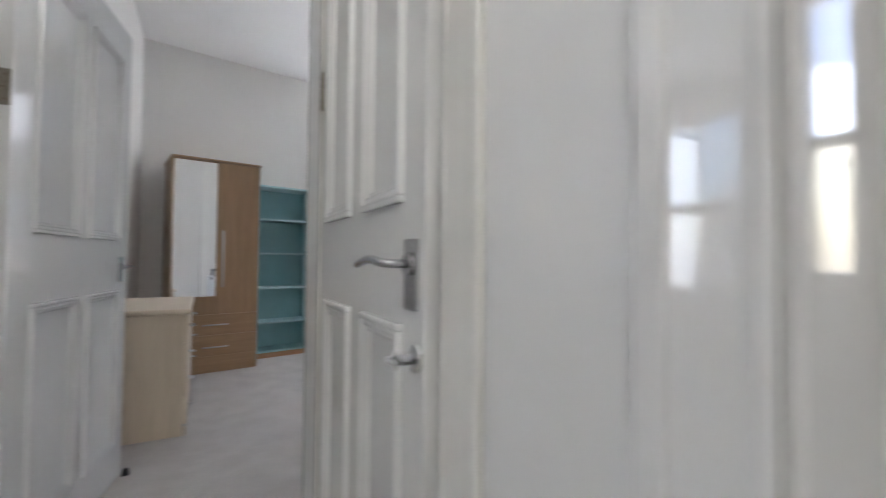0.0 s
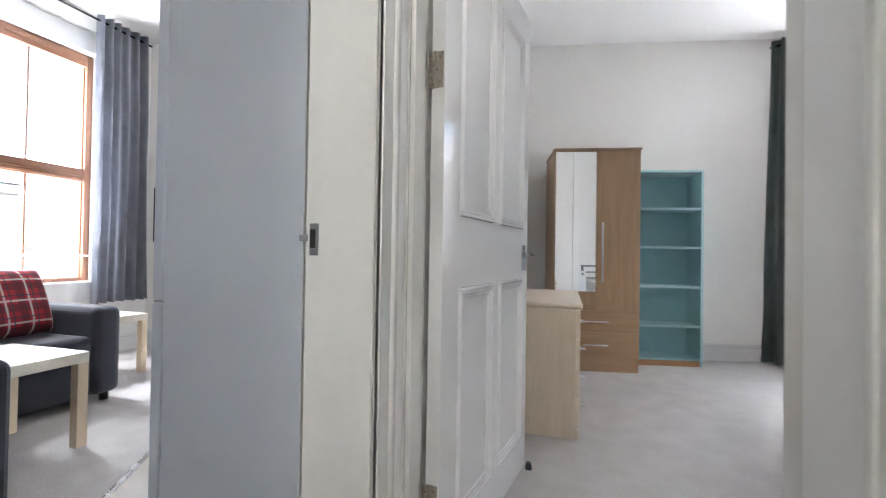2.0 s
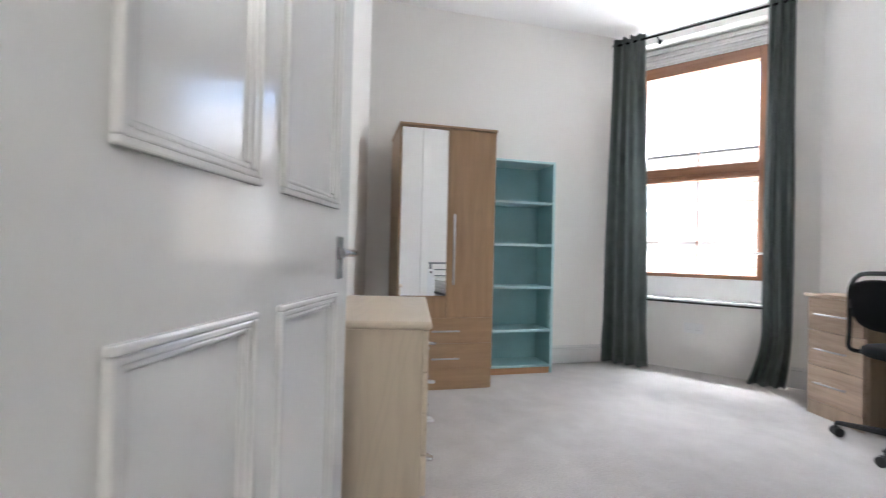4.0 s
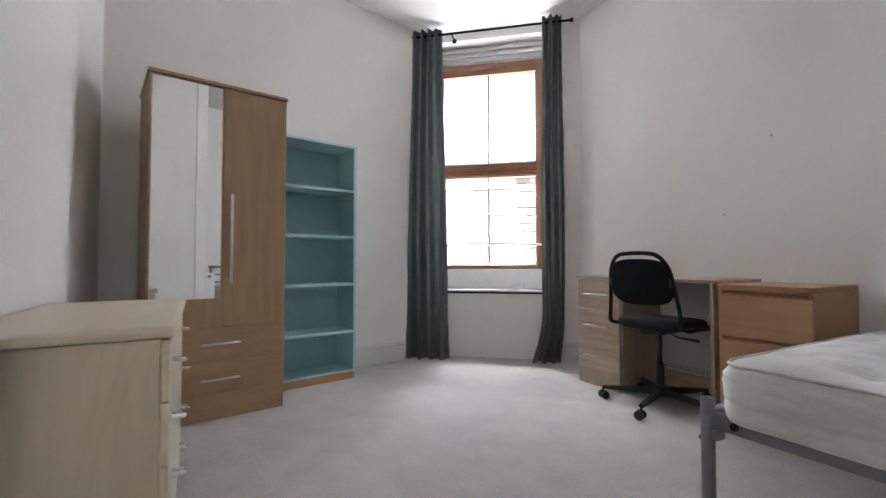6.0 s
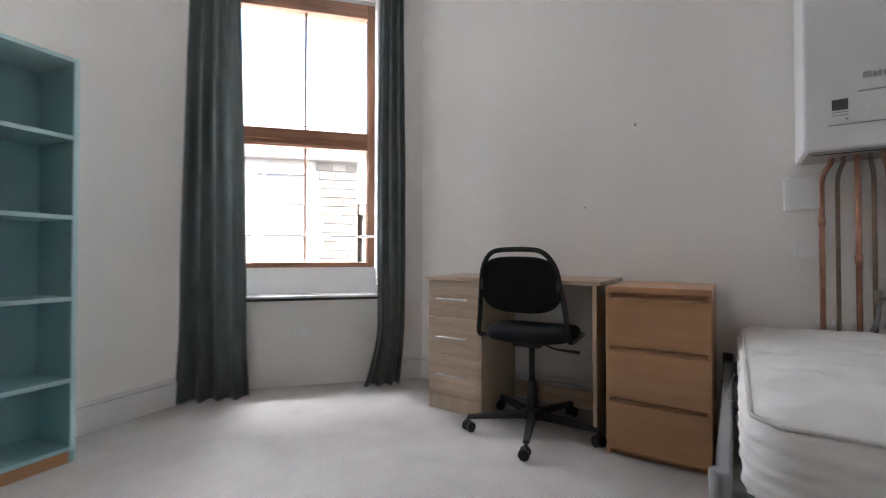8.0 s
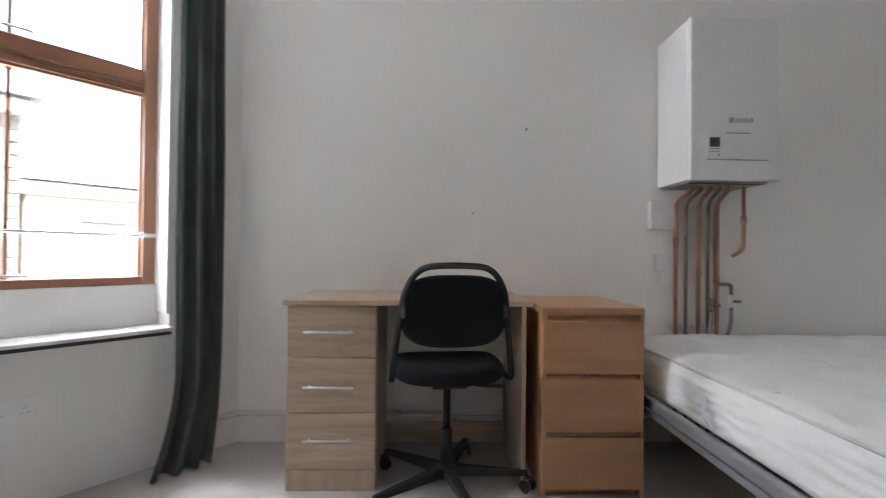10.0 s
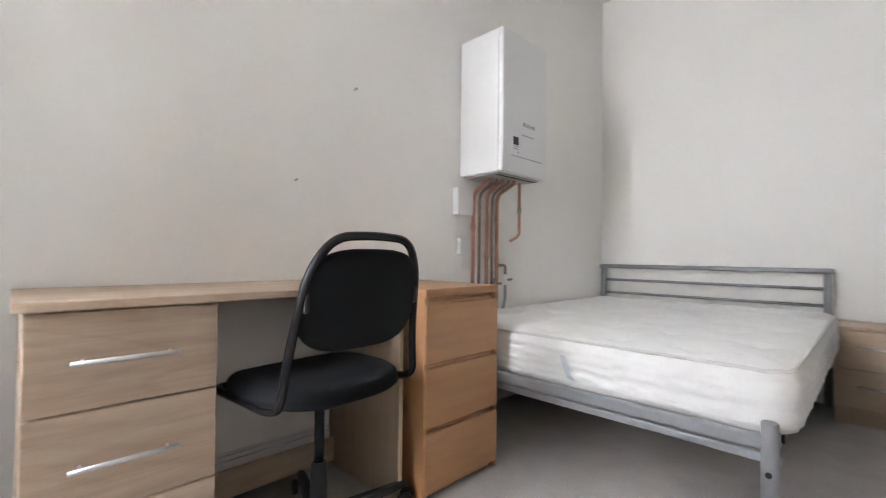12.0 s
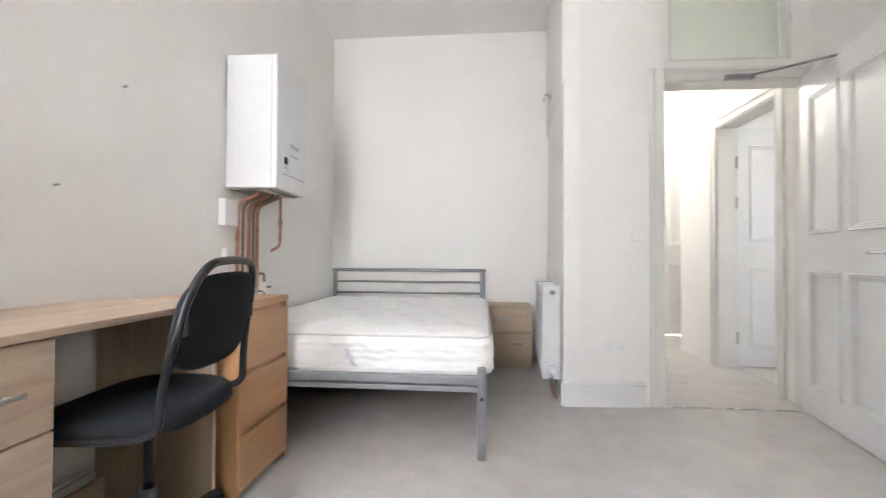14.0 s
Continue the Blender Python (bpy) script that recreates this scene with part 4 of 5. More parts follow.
def bed():
    x0, x1, yh, yf = 2.516, 3.872, 1.13, 3.058
    ob = thing("bed_frame", pose(0, 0, 0), "grey metal double bed frame with a slatted headboard", "bed")
    for x, y, h in ((x0, yf, 0.412), (x1, yf, 0.412), (x0, yh, 0.775), (x1, yh, 0.775)):
        bm = B()
        tube(bm, [(x, y, 0), (x, y, h - 0.004), (x, y, h)], [0.021, 0.021, 0.017], 16)
        part("post", bm, SILVER, ob)
    bm = B()
    box(bm, (x0 - 0.03, yh - 0.018, 0.775), (x1 + 0.03, yh + 0.018, 0.806), 0.012, 3)
    part("top_rail", bm, SILVER, ob)
    for z, r in ((0.685, 0.010), (0.585, 0.010), (0.47, 0.010)):
        bm = B()
        tube(bm, [(x0, yh, z), (x1, yh, z)], r, 10)
        part("headboard_bar", bm, SILVER, ob)
    slab("foot_rail", (x0 + 0.01, yf - 0.02, 0.332), (x1 - 0.01, yf + 0.012, 0.374), SILVER, ob, 0.008, "", 3)
    slab("lower_lip", (x0 + 0.01, yf - 0.022, 0.300), (x1 - 0.01, yf + 0.008, 0.3255), SILVER, ob, 0.005, "", 2)
    slab("head_rail", (x0 + 0.01, yh - 0.01, 0.318), (x1 - 0.01, yh + 0.015, 0.375), SILVER, ob, 0.006)
    for x in (x0, x1):
        slab("side_rail", (x - 0.014, yh + 0.021, 0.318), (x + 0.014, yf - 0.0215, 0.372), SILVER, ob, 0.006, "", 2)
        bm = B()
        box(bm, (x - 0.022, yf - 0.045, 0.285), (x + 0.02, yf - 0.021, 0.317), 0.004)
        part("bracket", bm, SILVER, ob)
        bm = B()
        tube(bm, [(x, yf + 0.02, 0.275), (x, yf + 0.025, 0.275)], 0.008, 10)
        part("bolt", bm, ROOM_DARK, ob)
        bm = B()
        tube(bm, [(x - 0.0215, yf - 0.09, 0.345), (x - 0.013, yf - 0.09, 0.345)], 0.012, 12)
        part("bolt", bm, ROOM_DARK, ob)
    slab("centre_beam", ((x0 + x1) / 2 - 0.015, yh + 0.02, 0.30), ((x0 + x1) / 2 + 0.015, yf - 0.025, 0.325), SILVER, ob)
    for k in range(14):
        y = yh + 0.10 + k * (yf - yh - 0.2) / 13
        slab("slat", (x0 + 0.016, y - 0.03, 0.350), (x1 - 0.016, y + 0.03, 0.362), BIRCH, ob, 0.002)

    mt = thing("mattress", pose(0, 0, 0), "white quilted double mattress, bare, on the bed frame", "mattress")
    a, b, c, d, z0, zs, z1, rad = 2.478, 3.905, 1.16, 3.0, 0.3635, 0.535, 0.568, 0.085
    nx, ny = 84, 112
    bm = B()
    tufts = [(a + (b - a) * (i + 0.5 + 0.5 * (j % 2)) / 5.5, c + (d - c) * (j + 0.6) / 8) for j in range(8) for i in range(5)]

    def rounded(x, y):
        """Draws the square corners of the plan in to arcs."""
        cx, cy = min(max(x, a + rad), b - rad), min(max(y, c + rad), d - rad)
        ex, ey = (x - cx) / rad, (y - cy) / rad
        return cx + rad * ex * math.sqrt(1 - ey * ey / 2), cy + rad * ey * math.sqrt(1 - ex * ex / 2)

    def height(x, y):
        e = max(0.0, min(x - a, b - x, y - c, d - y))
        z = zs + (z1 - zs) * (1 - math.exp(-e / 0.055)) / (1 - math.exp(-12))
        edge = min(1.0, e / 0.08)
        for tx, ty in tufts:
            dx, dy = x - tx, y - ty
            q = (dx * dx + dy * dy) / 0.0045
            if q < 9:
                # a deep button with soft creases running out of it
                crease = 1 + 0.35 * math.cos(4 * math.atan2(dy, dx) + tx * 9)
                z -= edge * (0.020 * math.exp(-q * 3.0) + 0.009 * crease * math.exp(-q * 0.55))
        return z + edge * (0.006 * noise.noise((x * 3, y * 3, 0.3)) + 0.004 * noise.noise((x * 11, y * 9, 1.3)) + 0.0015 * noise.noise((x * 34, y * 30, 2.3)))

    grid = [[bm.verts.new((*rounded(a + (b - a) * i / nx, c + (d - c) * j / ny), height(a + (b - a) * i / nx, c + (d - c) * j / ny))) for i in range(nx + 1)] for j in range(ny + 1)]
    for j in range(ny):
        for i in range(nx):
            bm.faces.new((grid[j][i], grid[j][i + 1], grid[j + 1][i + 1], grid[j + 1][i]))
    ring = grid[0][:-1] + [r[-1] for r in grid[:-1]] + list(reversed(grid[-1]))[:-1] + [r[0] for r in reversed(grid)][:-1]
    last = ring
    top_ring = [v.co.copy() for v in ring]
    levels = 22
    for k in range(1, levels + 1):
        s = k / levels
        # one soft bulge with a faint stitched line near its foot
        lobe = min(1.0, s * 5.0) * (1 - 0.22 * math.exp(-((s - 0.66) / 0.05) ** 2)) * (1.0 if s < 0.93 else 0.55)
        level = []
        for p in top_ring:
            nrm = Vector((p.x - min(max(p.x, a + rad), b - rad), p.y - min(max(p.y, c + rad), d - rad), 0)).normalized()
            run = p.x * 1.0 + p.y * 1.0
            quilt = 0.004 * noise.noise((run * 7, s * 4.0, 2.7)) + 0.005 * noise.noise((run * 13, s * 9.0, 5.1)) + 0.003 * noise.noise((run * 30, s * 14.0, 8.4))
            out = (0.018 + quilt * 1.25) * lobe
            level.append(bm.verts.new((p.x + nrm.x * out, p.y + nrm.y * out, p.z + (z0 - p.z) * s)))
        for n in range(len(ring)):
            q = (n + 1) % len(ring)
            bm.faces.new((last[n], level[n], level[q], last[q]))
        last = level
    bm.faces.new(last)
    part("body", bm, TICK, mt, smooth=True)
    bm = B()
    pts = []
    for cx, cy, t0 in ((b - rad, d - rad, 0), (a + rad, d - rad, 90), (a + rad, c + rad, 180), (b - rad, c + rad, 270)):
        pts += [(cx + (rad + 0.003) * math.cos(radians(t0 + 15 * k)), cy + (rad + 0.003) * math.sin(radians(t0 + 15 * k)), zs + 0.001 + 0.002 * math.sin(k * 2.1 + t0)) for k in range(7)]
    tube(bm, pts, 0.0055, 8, True)
    part("piping", bm, PIPING, mt)
    for n, (tx, ty) in enumerate(tufts):
        if a + 0.06 < tx < b - 0.06:
            bm = B()
            tube(bm, [(0, 0, 0), (0, 0, 0.004)], [0.011, 0.008], 8)
            part("tuft", bm, PIPING, mt, m=pose(tx, ty, height(tx, ty) - 0.001))
    # cloth tag: a flat end sewn in the border seam, hanging out in a slanted loop
    bm = B()
    outline = [(0.0, 0.018, 0.470), (0.012, 0.030, 0.440), (0.030, 0.040, 0.405), (0.040, 0.034, 0.390), (0.034, 0.022, 0.388), (0.014, 0.019, 0.392)]
    loop = [[bm.verts.new((3.158 - x * 1.3 + dx, d + y + 0.012, z + 0.01)) for dx in (-0.011, 0.011)] for x, y, z in outline]
    for r0, r1 in zip(loop, loop[1:]):
        bm.faces.new((r0[0], r0[1], r1[1], r1[0]))
    bmesh.ops.solidify(bm, geom=list(bm.faces), thickness=0.0015)
    part("label", bm, TAG_BLUE, mt, "greyish white cloth tag in a loop")
    return ob


def office_chair():
    ob = thing("swivel_chair", pose(3.465, 3.876, 0, 0, 0, 5), "black upholstered swivel chair with a tubular frame, at the desk", "chair")
    # seat cushion: rounded square, slightly domed
    bm = B()
    n, rings = 48, []
    for z, grow in ((0.462, 0.86), (0.466, 0.95), (0.476, 1.0), (0.492, 1.0), (0.506, 0.975), (0.516, 0.92), (0.522, 0.75), (0.520, 0.45), (0.517, 0.15)):
        row = []
        for k in range(n):
            t = k * math.tau / n
            ct, st = math.cos(t), math.sin(t)
            ex = 2 / 3.4
            x = math.copysign(abs(ct) ** ex, ct) * 0.204 * grow
            y = math.copysign(abs(st) ** ex, st) * (0.222 - 0.02 * (ct < 0) * abs(ct)) * grow
            row.append(bm.verts.new((x + 0.015, y, z - 0.012 * max(0, x / 0.2) ** 3 + 0.006 * (abs(y) / 0.22) ** 2)))
        rings.append(row)
    for r0, r1 in zip(rings, rings[1:]):
        for k in range(n):
            bm.faces.new((r0[k], r0[(k + 1) % n], r1[(k + 1) % n], r1[k]))
    bm.faces.new(list(reversed(rings[0])))
    bm.faces.new(rings[-1])
    part("seat", bm, FABRIC, ob, "black cloth seat pad", True)
    # backrest: curved rounded pad
    bm = B()
    shells = []
    for depth, grow in ((0.0, 0.9), (0.006, 0.98), (0.018, 1.0), (0.030, 0.98), (0.038, 0.9), (0.042, 0.6), (0.043, 0.2)):
        row = []
        for k in range(n):
            t = k * math.tau / n
            ct, st = math.cos(t), math.sin(t)
            y = math.copysign(abs(ct) ** 0.62, ct) * 0.193 * grow
            z = math.copysign(abs(st) ** 0.62, st) * (0.128 if st > 0 else 0.136) * grow
            row.append(bm.verts.new((-0.224 + depth + 0.55 * y * y - 0.20 * z, y * (1 - 0.35 * max(0, z)), 0.742 + z)))
        shells.append(row)
    for r0, r1 in zip(shells, shells[1:]):
        for k in range(n):
            bm.faces.new((r0[k], r0[(k + 1) % n], r1[(k + 1) % n], r1[k]))
    bm.faces.new(list(reversed(shells[0])))
    bm.faces.new(shells[-1])
    back = part("backrest", bm, FABRIC, ob, "black padded backrest", True)
    for s in (-1, 1):
        bm = B()
        box(bm, (-0.212, s * 0.182 - 0.008, 0.715), (-0.184, s * 0.182 + 0.008, 0.768), 0.008, 2)
        part("clip", bm, BLACK, back, "glossy black plastic side clip")
    # bent tube frame
    bm = B()
    half = [(0.215, 0.10, 0.462), (0.215, 0.214, 0.468), (-0.10, 0.220, 0.474), (-0.165, 0.219, 0.492), (-0.172, 0.206, 0.62), (-0.212, 0.178, 0.82), (-0.234, 0.125, 0.897)]
    pts = arc(half + [(-0.238, 0, 0.905)] + [(x, -y, z) for x, y, z in reversed(half)], 0.07, 6)
    tube(bm, pts, 0.0115, 12)
    part("back_frame", bm, TUBE, ob, "bent black steel tube")
    bm = B()
    box(bm, (-0.10, -0.07, 0.43), (0.10, 0.07, 0.4625), 0.01, 2)
    part("mechanism", bm, BLACK, ob)
    bm = B()
    tube(bm, [(0.02, -0.05, 0.432), (-0.01, -0.12, 0.418), (-0.012, -0.235, 0.414)], [0.005, 0.005, 0.009], 8)
    part("lever", bm, BLACK, ob, "black height lever")
    bm = B()
    tube(bm, [(0, 0, 0.24), (0, 0, 0.43)], 0.0145, 14)
    part("gas_lift", bm, TUBE, ob)
    bm = B()
    tube(bm, [(0, 0, 0.07), (0, 0, 0.245), (0, 0, 0.25)], [0.027, 0.023, 0.019], 14)
    part("column", bm, BLACK, ob)
    bm = B()
    tube(bm, [(0, 0, 0.062), (0, 0, 0.105), (0, 0, 0.115)], [0.04, 0.04, 0.03], 16)
    part("hub", bm, BLACK, ob)
    for k in range(5):
        ang = radians(125.6 - 5 + 72 * k)
        c, s = math.cos(ang), math.sin(ang)
        bm = B()
        rot = pose(0, 0, 0, 0, 0, math.degrees(ang))
        ring0 = [(0.03, -0.022, 0.066), (0.03, 0.022, 0.066), (0.03, 0.018, 0.105), (0.03, -0.018, 0.105)]
        ring1 = [(0.325, -0.015, 0.064), (0.325, 0.015, 0.064), (0.325, 0.012, 0.082), (0.325, -0.012, 0.082)]
        va, vb = [bm.verts.new(rot @ Vector(p)) for p in ring0], [bm.verts.new(rot @ Vector(p)) for p in ring1]
        bm.faces.new(va), bm.faces.new(list(reversed(vb)))
        for i in range(4):
            bm.faces.new((va[i], vb[i], vb[(i + 1) % 4], va[(i + 1) % 4]))
        bmesh.ops.bevel(bm, geom=list(bm.edges), offset=0.004, segments=2, affect="EDGES")
        arm = part("leg", bm, BLACK, ob)
        turn = pose(0.322 * c, 0.322 * s, 0, 0, 0, math.degrees(ang) + 35 + 50 * k)
        bm = B()
        tube(bm, [(0, 0, 0.045), (0, 0, 0.068)], 0.008, 8)
        box(bm, (-0.022, -0.009, 0.03), (0.014, 0.009, 0.052), 0.005, 2)
        castor = part("castor", bm, BLACK, arm, m=turn)
        bm = B()
        for y in (-0.019, 0.019):
            tube(bm, [(-0.006, y - 0.007, 0.025), (-0.006, y - 0.006, 0.025), (-0.006, y + 0.006, 0.025), (-0.006, y + 0.007, 0.025)], [0.021, 0.025, 0.025, 0.021], 18)
        castor_wheels = bm
        ob2 = mesh_object("castor_wheel", castor_wheels, BLACK)
        ob2.parent, ob2.matrix_basis = arm, turn
    return ob


def curtain_sheet(top, bottom, folds, depth_top, depth_bottom, z0, z1, n_top, n_bottom, seed, nz=40, mid_pull=0.0, flare=(0.0, 0.0)):
    """A hanging cloth with folds; top and bottom are spans (u0, u1) along x, room side is +y."""
    rng = random.Random(seed)
    ph = [rng.uniform(0, 6.28) for _ in range(4)]
    bm = B()
    nu = folds * 12
    rows = []
    for j in range(nz + 1):
        s = j / nz
        z = z1 + (z0 - z1) * s
        row = []
        for i in range(nu + 1):
            q = i / nu
            u = (top[0] + (top[1] - top[0]) * q) * (1 - s) + (bottom[0] + (bottom[1] - bottom[0]) * q) * s
            u += mid_pull * math.sin(math.pi * s) * (1 - 2 * q) + 0.008 * math.sin(5 * s + ph[0] + 3 * q)
            low = max(0.0, (s - 0.86) / 0.14) ** 1.6
            u += low * (flare[0] * (1 - q) + flare[1] * q)
            dep = depth_top * (1 - s) + depth_bottom * s
            wave = math.sin(folds * math.tau * q + 0.5 * math.sin(2.2 * s + ph[1]) + 0.4 * math.sin(7 * q + ph[2]))
            wave = math.copysign(abs(wave) ** 0.8, wave)
            amp = dep * (0.75 + 0.35 * math.sin(9 * q + ph[3] + 1.3 * s))
            y = (n_top * (1 - s) + n_bottom * s) + amp * wave + 0.006 * noise.noise((u * 6, z * 2.5, seed))
            row.append(bm.verts.new((u, y, z - (0.004 * math.sin(folds * 6.28 * q) if j == nz else 0))))
        rows.append(row)
    for r0, r1 in zip(rows, rows[1:]):
        for i in range(nu):
            bm.faces.new((r0[i], r0[i + 1], r1[i + 1], r1[i]))
    bmesh.ops.solidify(bm, geom=list(bm.faces), thickness=0.003)
    return bm


CROT = Matrix(((WU.x, WN.x, 0, WA.x), (WU.y, WN.y, 0, WA.y), (0, 0, 1, 0), (0, 0, 0, 1)))


def bedroom_curtains():
    ob = thing("curtain_rod", CROT.copy(), "black metal curtain rod above the corner window", "curtain rod")
    bm = B()
    tube(bm, [(-0.13, 0.14, 2.90), (1.28, 0.14, 2.90)], 0.0095, 12)
    part("rod", bm, TUBE, ob)
    for u in (-0.13, 1.28):
        bm = B()
        tube(bm, [(u - 0.012, 0.14, 2.90), (u - 0.006, 0.14, 2.90), (u + 0.012, 0.14, 2.90)], [0.012, 0.018, 0.018], 12)
        part("finial", bm, TUBE, ob)
    for u in (0.02, 0.245, 1.16):
        bm = B()
        tube(bm, [(u, 0.0, 2.90), (u, 0.132, 2.90)], 0.007, 8)
        tube(bm, [(u, 0.001, 2.90), (u, 0.006, 2.90)], 0.022, 12)
        part("bracket", bm, TUBE, ob)
    for top, bot, nb, seed, folds, pull in (((-0.125, 0.165), (-0.148, 0.222), 0.215, 3, 4, 0.0), ((1.025, 1.205), (1.028, 1.195), 0.155, 8, 3, 0.0)):
        c = thing("curtain", CROT.copy(), "dark green-grey full-length curtain hanging in folds", "curtain", "bedroom curtains")
        part("cloth", curtain_sheet(top, bot, folds, 0.036, 0.033, 0.012, 2.955, 0.14, nb, seed, 44, pull, (-0.095, -0.03) if seed == 8 else (-0.02, 0.02)), CURTAIN, c, smooth=True)


def socket(m, label, w=0.146, h=0.086, rockers=2, category="socket", deep=0.010):
    """A wall plate that lies in xz and stands out along -y."""
    ob = thing("wall_socket" if category == "socket" else "light_switch", m, label, category)
    slab("plate", (-w / 2, -deep, -h / 2), (w / 2, 0, h / 2), WHITE, ob, 0.003, "", 2)
    if category == "socket":
        for s in ((-1, 1) if rockers == 2 else (0,)):
            x = s * w * 0.24
            bm = B()
            for dx, dz, sx, sz in ((0, 0.004, 0.004, 0.008), (-0.011, -0.014, 0.007, 0.004), (0.011, -0.014, 0.007, 0.004)):
                box(bm, (x + dx - sx / 2, -0.0106, dz - sz / 2), (x + dx + sx / 2, -0.0101, dz + sz / 2))
            part("pin_holes", bm, GREY, ob)
            slab("rocker", (x + 0.012 * (s or 1) - 0.006, -0.014, 0.018), (x + 0.012 * (s or 1) + 0.006, -0.0102, 0.034), WHITE, ob, 0.001)
    else:
        for k in range(rockers):
            x = (k - (rockers - 1) / 2) * 0.022
            slab("rocker", (x - 0.008, -0.014, -0.014), (x + 0.008, -0.0102, 0.014), WHITE, ob, 0.002)
    return ob


def boiler():
    ob = thing("boiler", pose(3.93, 2.795, 0, 0, 0, -90), "white wall-hung gas boiler with a control panel", "boiler")
    w, d, z0, z1 = 0.405, 0.30, 1.285, 2.02
    f = -d
    slab("casing", (0, f + 0.03, z0 + 0.003), (w, -0.012, z1 - 0.003), ENAMEL, ob, 0.004, "", 2)
    slab("wall_frame", (0.02, -0.0118, z0 + 0.03), (w - 0.02, 0, z1 - 0.03), GREY, ob)
    front = slab("front_cover", (-0.001, f, z0), (w + 0.001, f + 0.0295, z1), ENAMEL, ob, 0.009, "", 3)
    slab("underside", (0.02, f + 0.04, z0 - 0.006), (w - 0.02, -0.02, z0 + 0.0025), UNDER, ob, 0.001)
    # Strip coloured dark for the shade in the underside's seam
    slab("dark_seam_strip", (0.03, f + 0.052, z0 - 0.0075), (w - 0.03, f + 0.070, z0 - 0.0062), GAP_SHADE, ob, 0)
    slab("flap", (0.075, f - 0.003, z0 + 0.095), (w - 0.05, f - 0.0002, z0 + 0.216), ENAMEL, front, 0.002)
    slab("flap_line", (0.075, f - 0.0012, z0 + 0.089), (w - 0.05, f - 0.0002, z0 + 0.0935), GREY, front, 0)
    slab("display", (0.085, f - 0.0045, z0 + 0.148), (0.132, f - 0.0032, z0 + 0.190), SCREEN, front, 0.001, "small dark display")
    for k in range(2):
        slab("print_bar", (0.085, f - 0.0042, z0 + 0.138 - k * 0.012), (0.132, f - 0.0032, z0 + 0.142 - k * 0.012), GREY, front, 0)
    bm = B()
    tube(bm, [(0.128, f - 0.003, z0 + 0.112), (0.128, f - 0.006, z0 + 0.112)], 0.005, 10)
    part("button", bm, GREY, front)
    bm = B()
    tube(bm, [(0.185, f - 0.003, z0 + 0.150), (0.185, f - 0.006, z0 + 0.150)], 0.006, 10)
    part("button", bm, WHITE, front)
    slab("finger_grip", (0.16, f - 0.0045, z0 + 0.207), (0.27, f - 0.0032, z0 + 0.213), GREY, front, 0.001)
    # badge drawn as plain shapes
    slab("badge", (0.175, f - 0.002, z0 + 0.258), (0.198, f - 0.0002, z0 + 0.281), GREY, front, 0.003)
    for k in range(6):
        slab("badge", (0.204 + k * 0.014, f - 0.0015, z0 + 0.259), (0.213 + k * 0.014, f - 0.0002, z0 + 0.276 + 0.004 * (k % 2)), GREY, front, 0)
    bm = B()
    tube(bm, [(0.20, -0.12, z1 - 0.004), (0.20, -0.12, z1 + 0.03)], 0.05, 20)
    part("flue_collar", bm, WHITE, ob)
    # pipes
    xs = (0.086, 0.138, 0.203, 0.252, 0.298)
    for k, x in enumerate(xs):
        ob2 = thing("pipe", pose(3.93, 2.795, 0, 0, 0, -90), "copper heating pipe running down the wall below the boiler", "pipe", "boiler pipes")
        bm = B()
        tx = 0.105 + k * 0.037
        tube(bm, arc([(x, -0.035, 0.0), (x, -0.035, 1.215), (tx, -0.14 - 0.012 * k, 1.262), (tx, -0.14 - 0.012 * k, 1.282)], 0.05), 0.0105 if k in (0, 2, 4) else 0.0085, 10)
        part("pipe_run", bm, (COPPER, DULL, COPPER, DULL, COPPER)[k], ob2)
        bm = B()
        box(bm, (x - 0.018, -0.034, 0.570), (x + 0.018, -0.0005, 0.592), 0.004, 2)
        part("clip", bm, WHITE, ob2, "white plastic pipe clip")
        if k in (0, 2, 4):
            bm = B()
            z = (1.02, 0.86, 0.83)[k // 2]
            tube(bm, [(x, -0.035, z - 0.018), (x, -0.035, z + 0.018)], 0.0135, 12)
            part("joint", bm, COPPER, ob2)
    o3 = thing("discharge_pipe", pose(3.93, 2.795, 0, 0, 0, -90), "short copper discharge pipe with a bent end", "pipe")
    bm = B()
    tube(bm, arc([(0.345, -0.16, 1.28), (0.345, -0.16, 0.975), (0.325, -0.11, 0.945)], 0.03), 0.0085, 10)
    part("pipe_run", bm, COPPER, o3)
    bm = B()
    tube(bm, [(0.345, -0.16, 1.10), (0.345, -0.16, 1.135)], 0.013, 10)
    part("joint", bm, BRASS, o3)
    o4 = thing("filling_loop", pose(3.93, 2.795, 0, 0, 0, -90), "filling loop valve with a braided silver hose", "valve")
    bm = B()
    tube(bm, arc([(0.298, -0.04, 0.803), (0.362, -0.05, 0.805), (0.362, -0.05, 0.745)], 0.02), 0.0085, 10)
    part("pipe_run", bm, DULL, o4)
    bm = B()
    tube(bm, arc([(0.362, -0.05, 0.70), (0.364, -0.05, 0.61), (0.345, -0.05, 0.55), (0.32, -0.045, 0.52)], 0.05), 0.009, 10)
    part("hose", bm, SILVER, o4, "braided silver hose")
    bm = B()
    tube(bm, arc([(0.258, -0.052, 0.668), (0.255, -0.06, 0.62), (0.235, -0.065, 0.56)], 0.03), 0.008, 8)
    part("hose", bm, SILVER, o4, "braided silver hose")
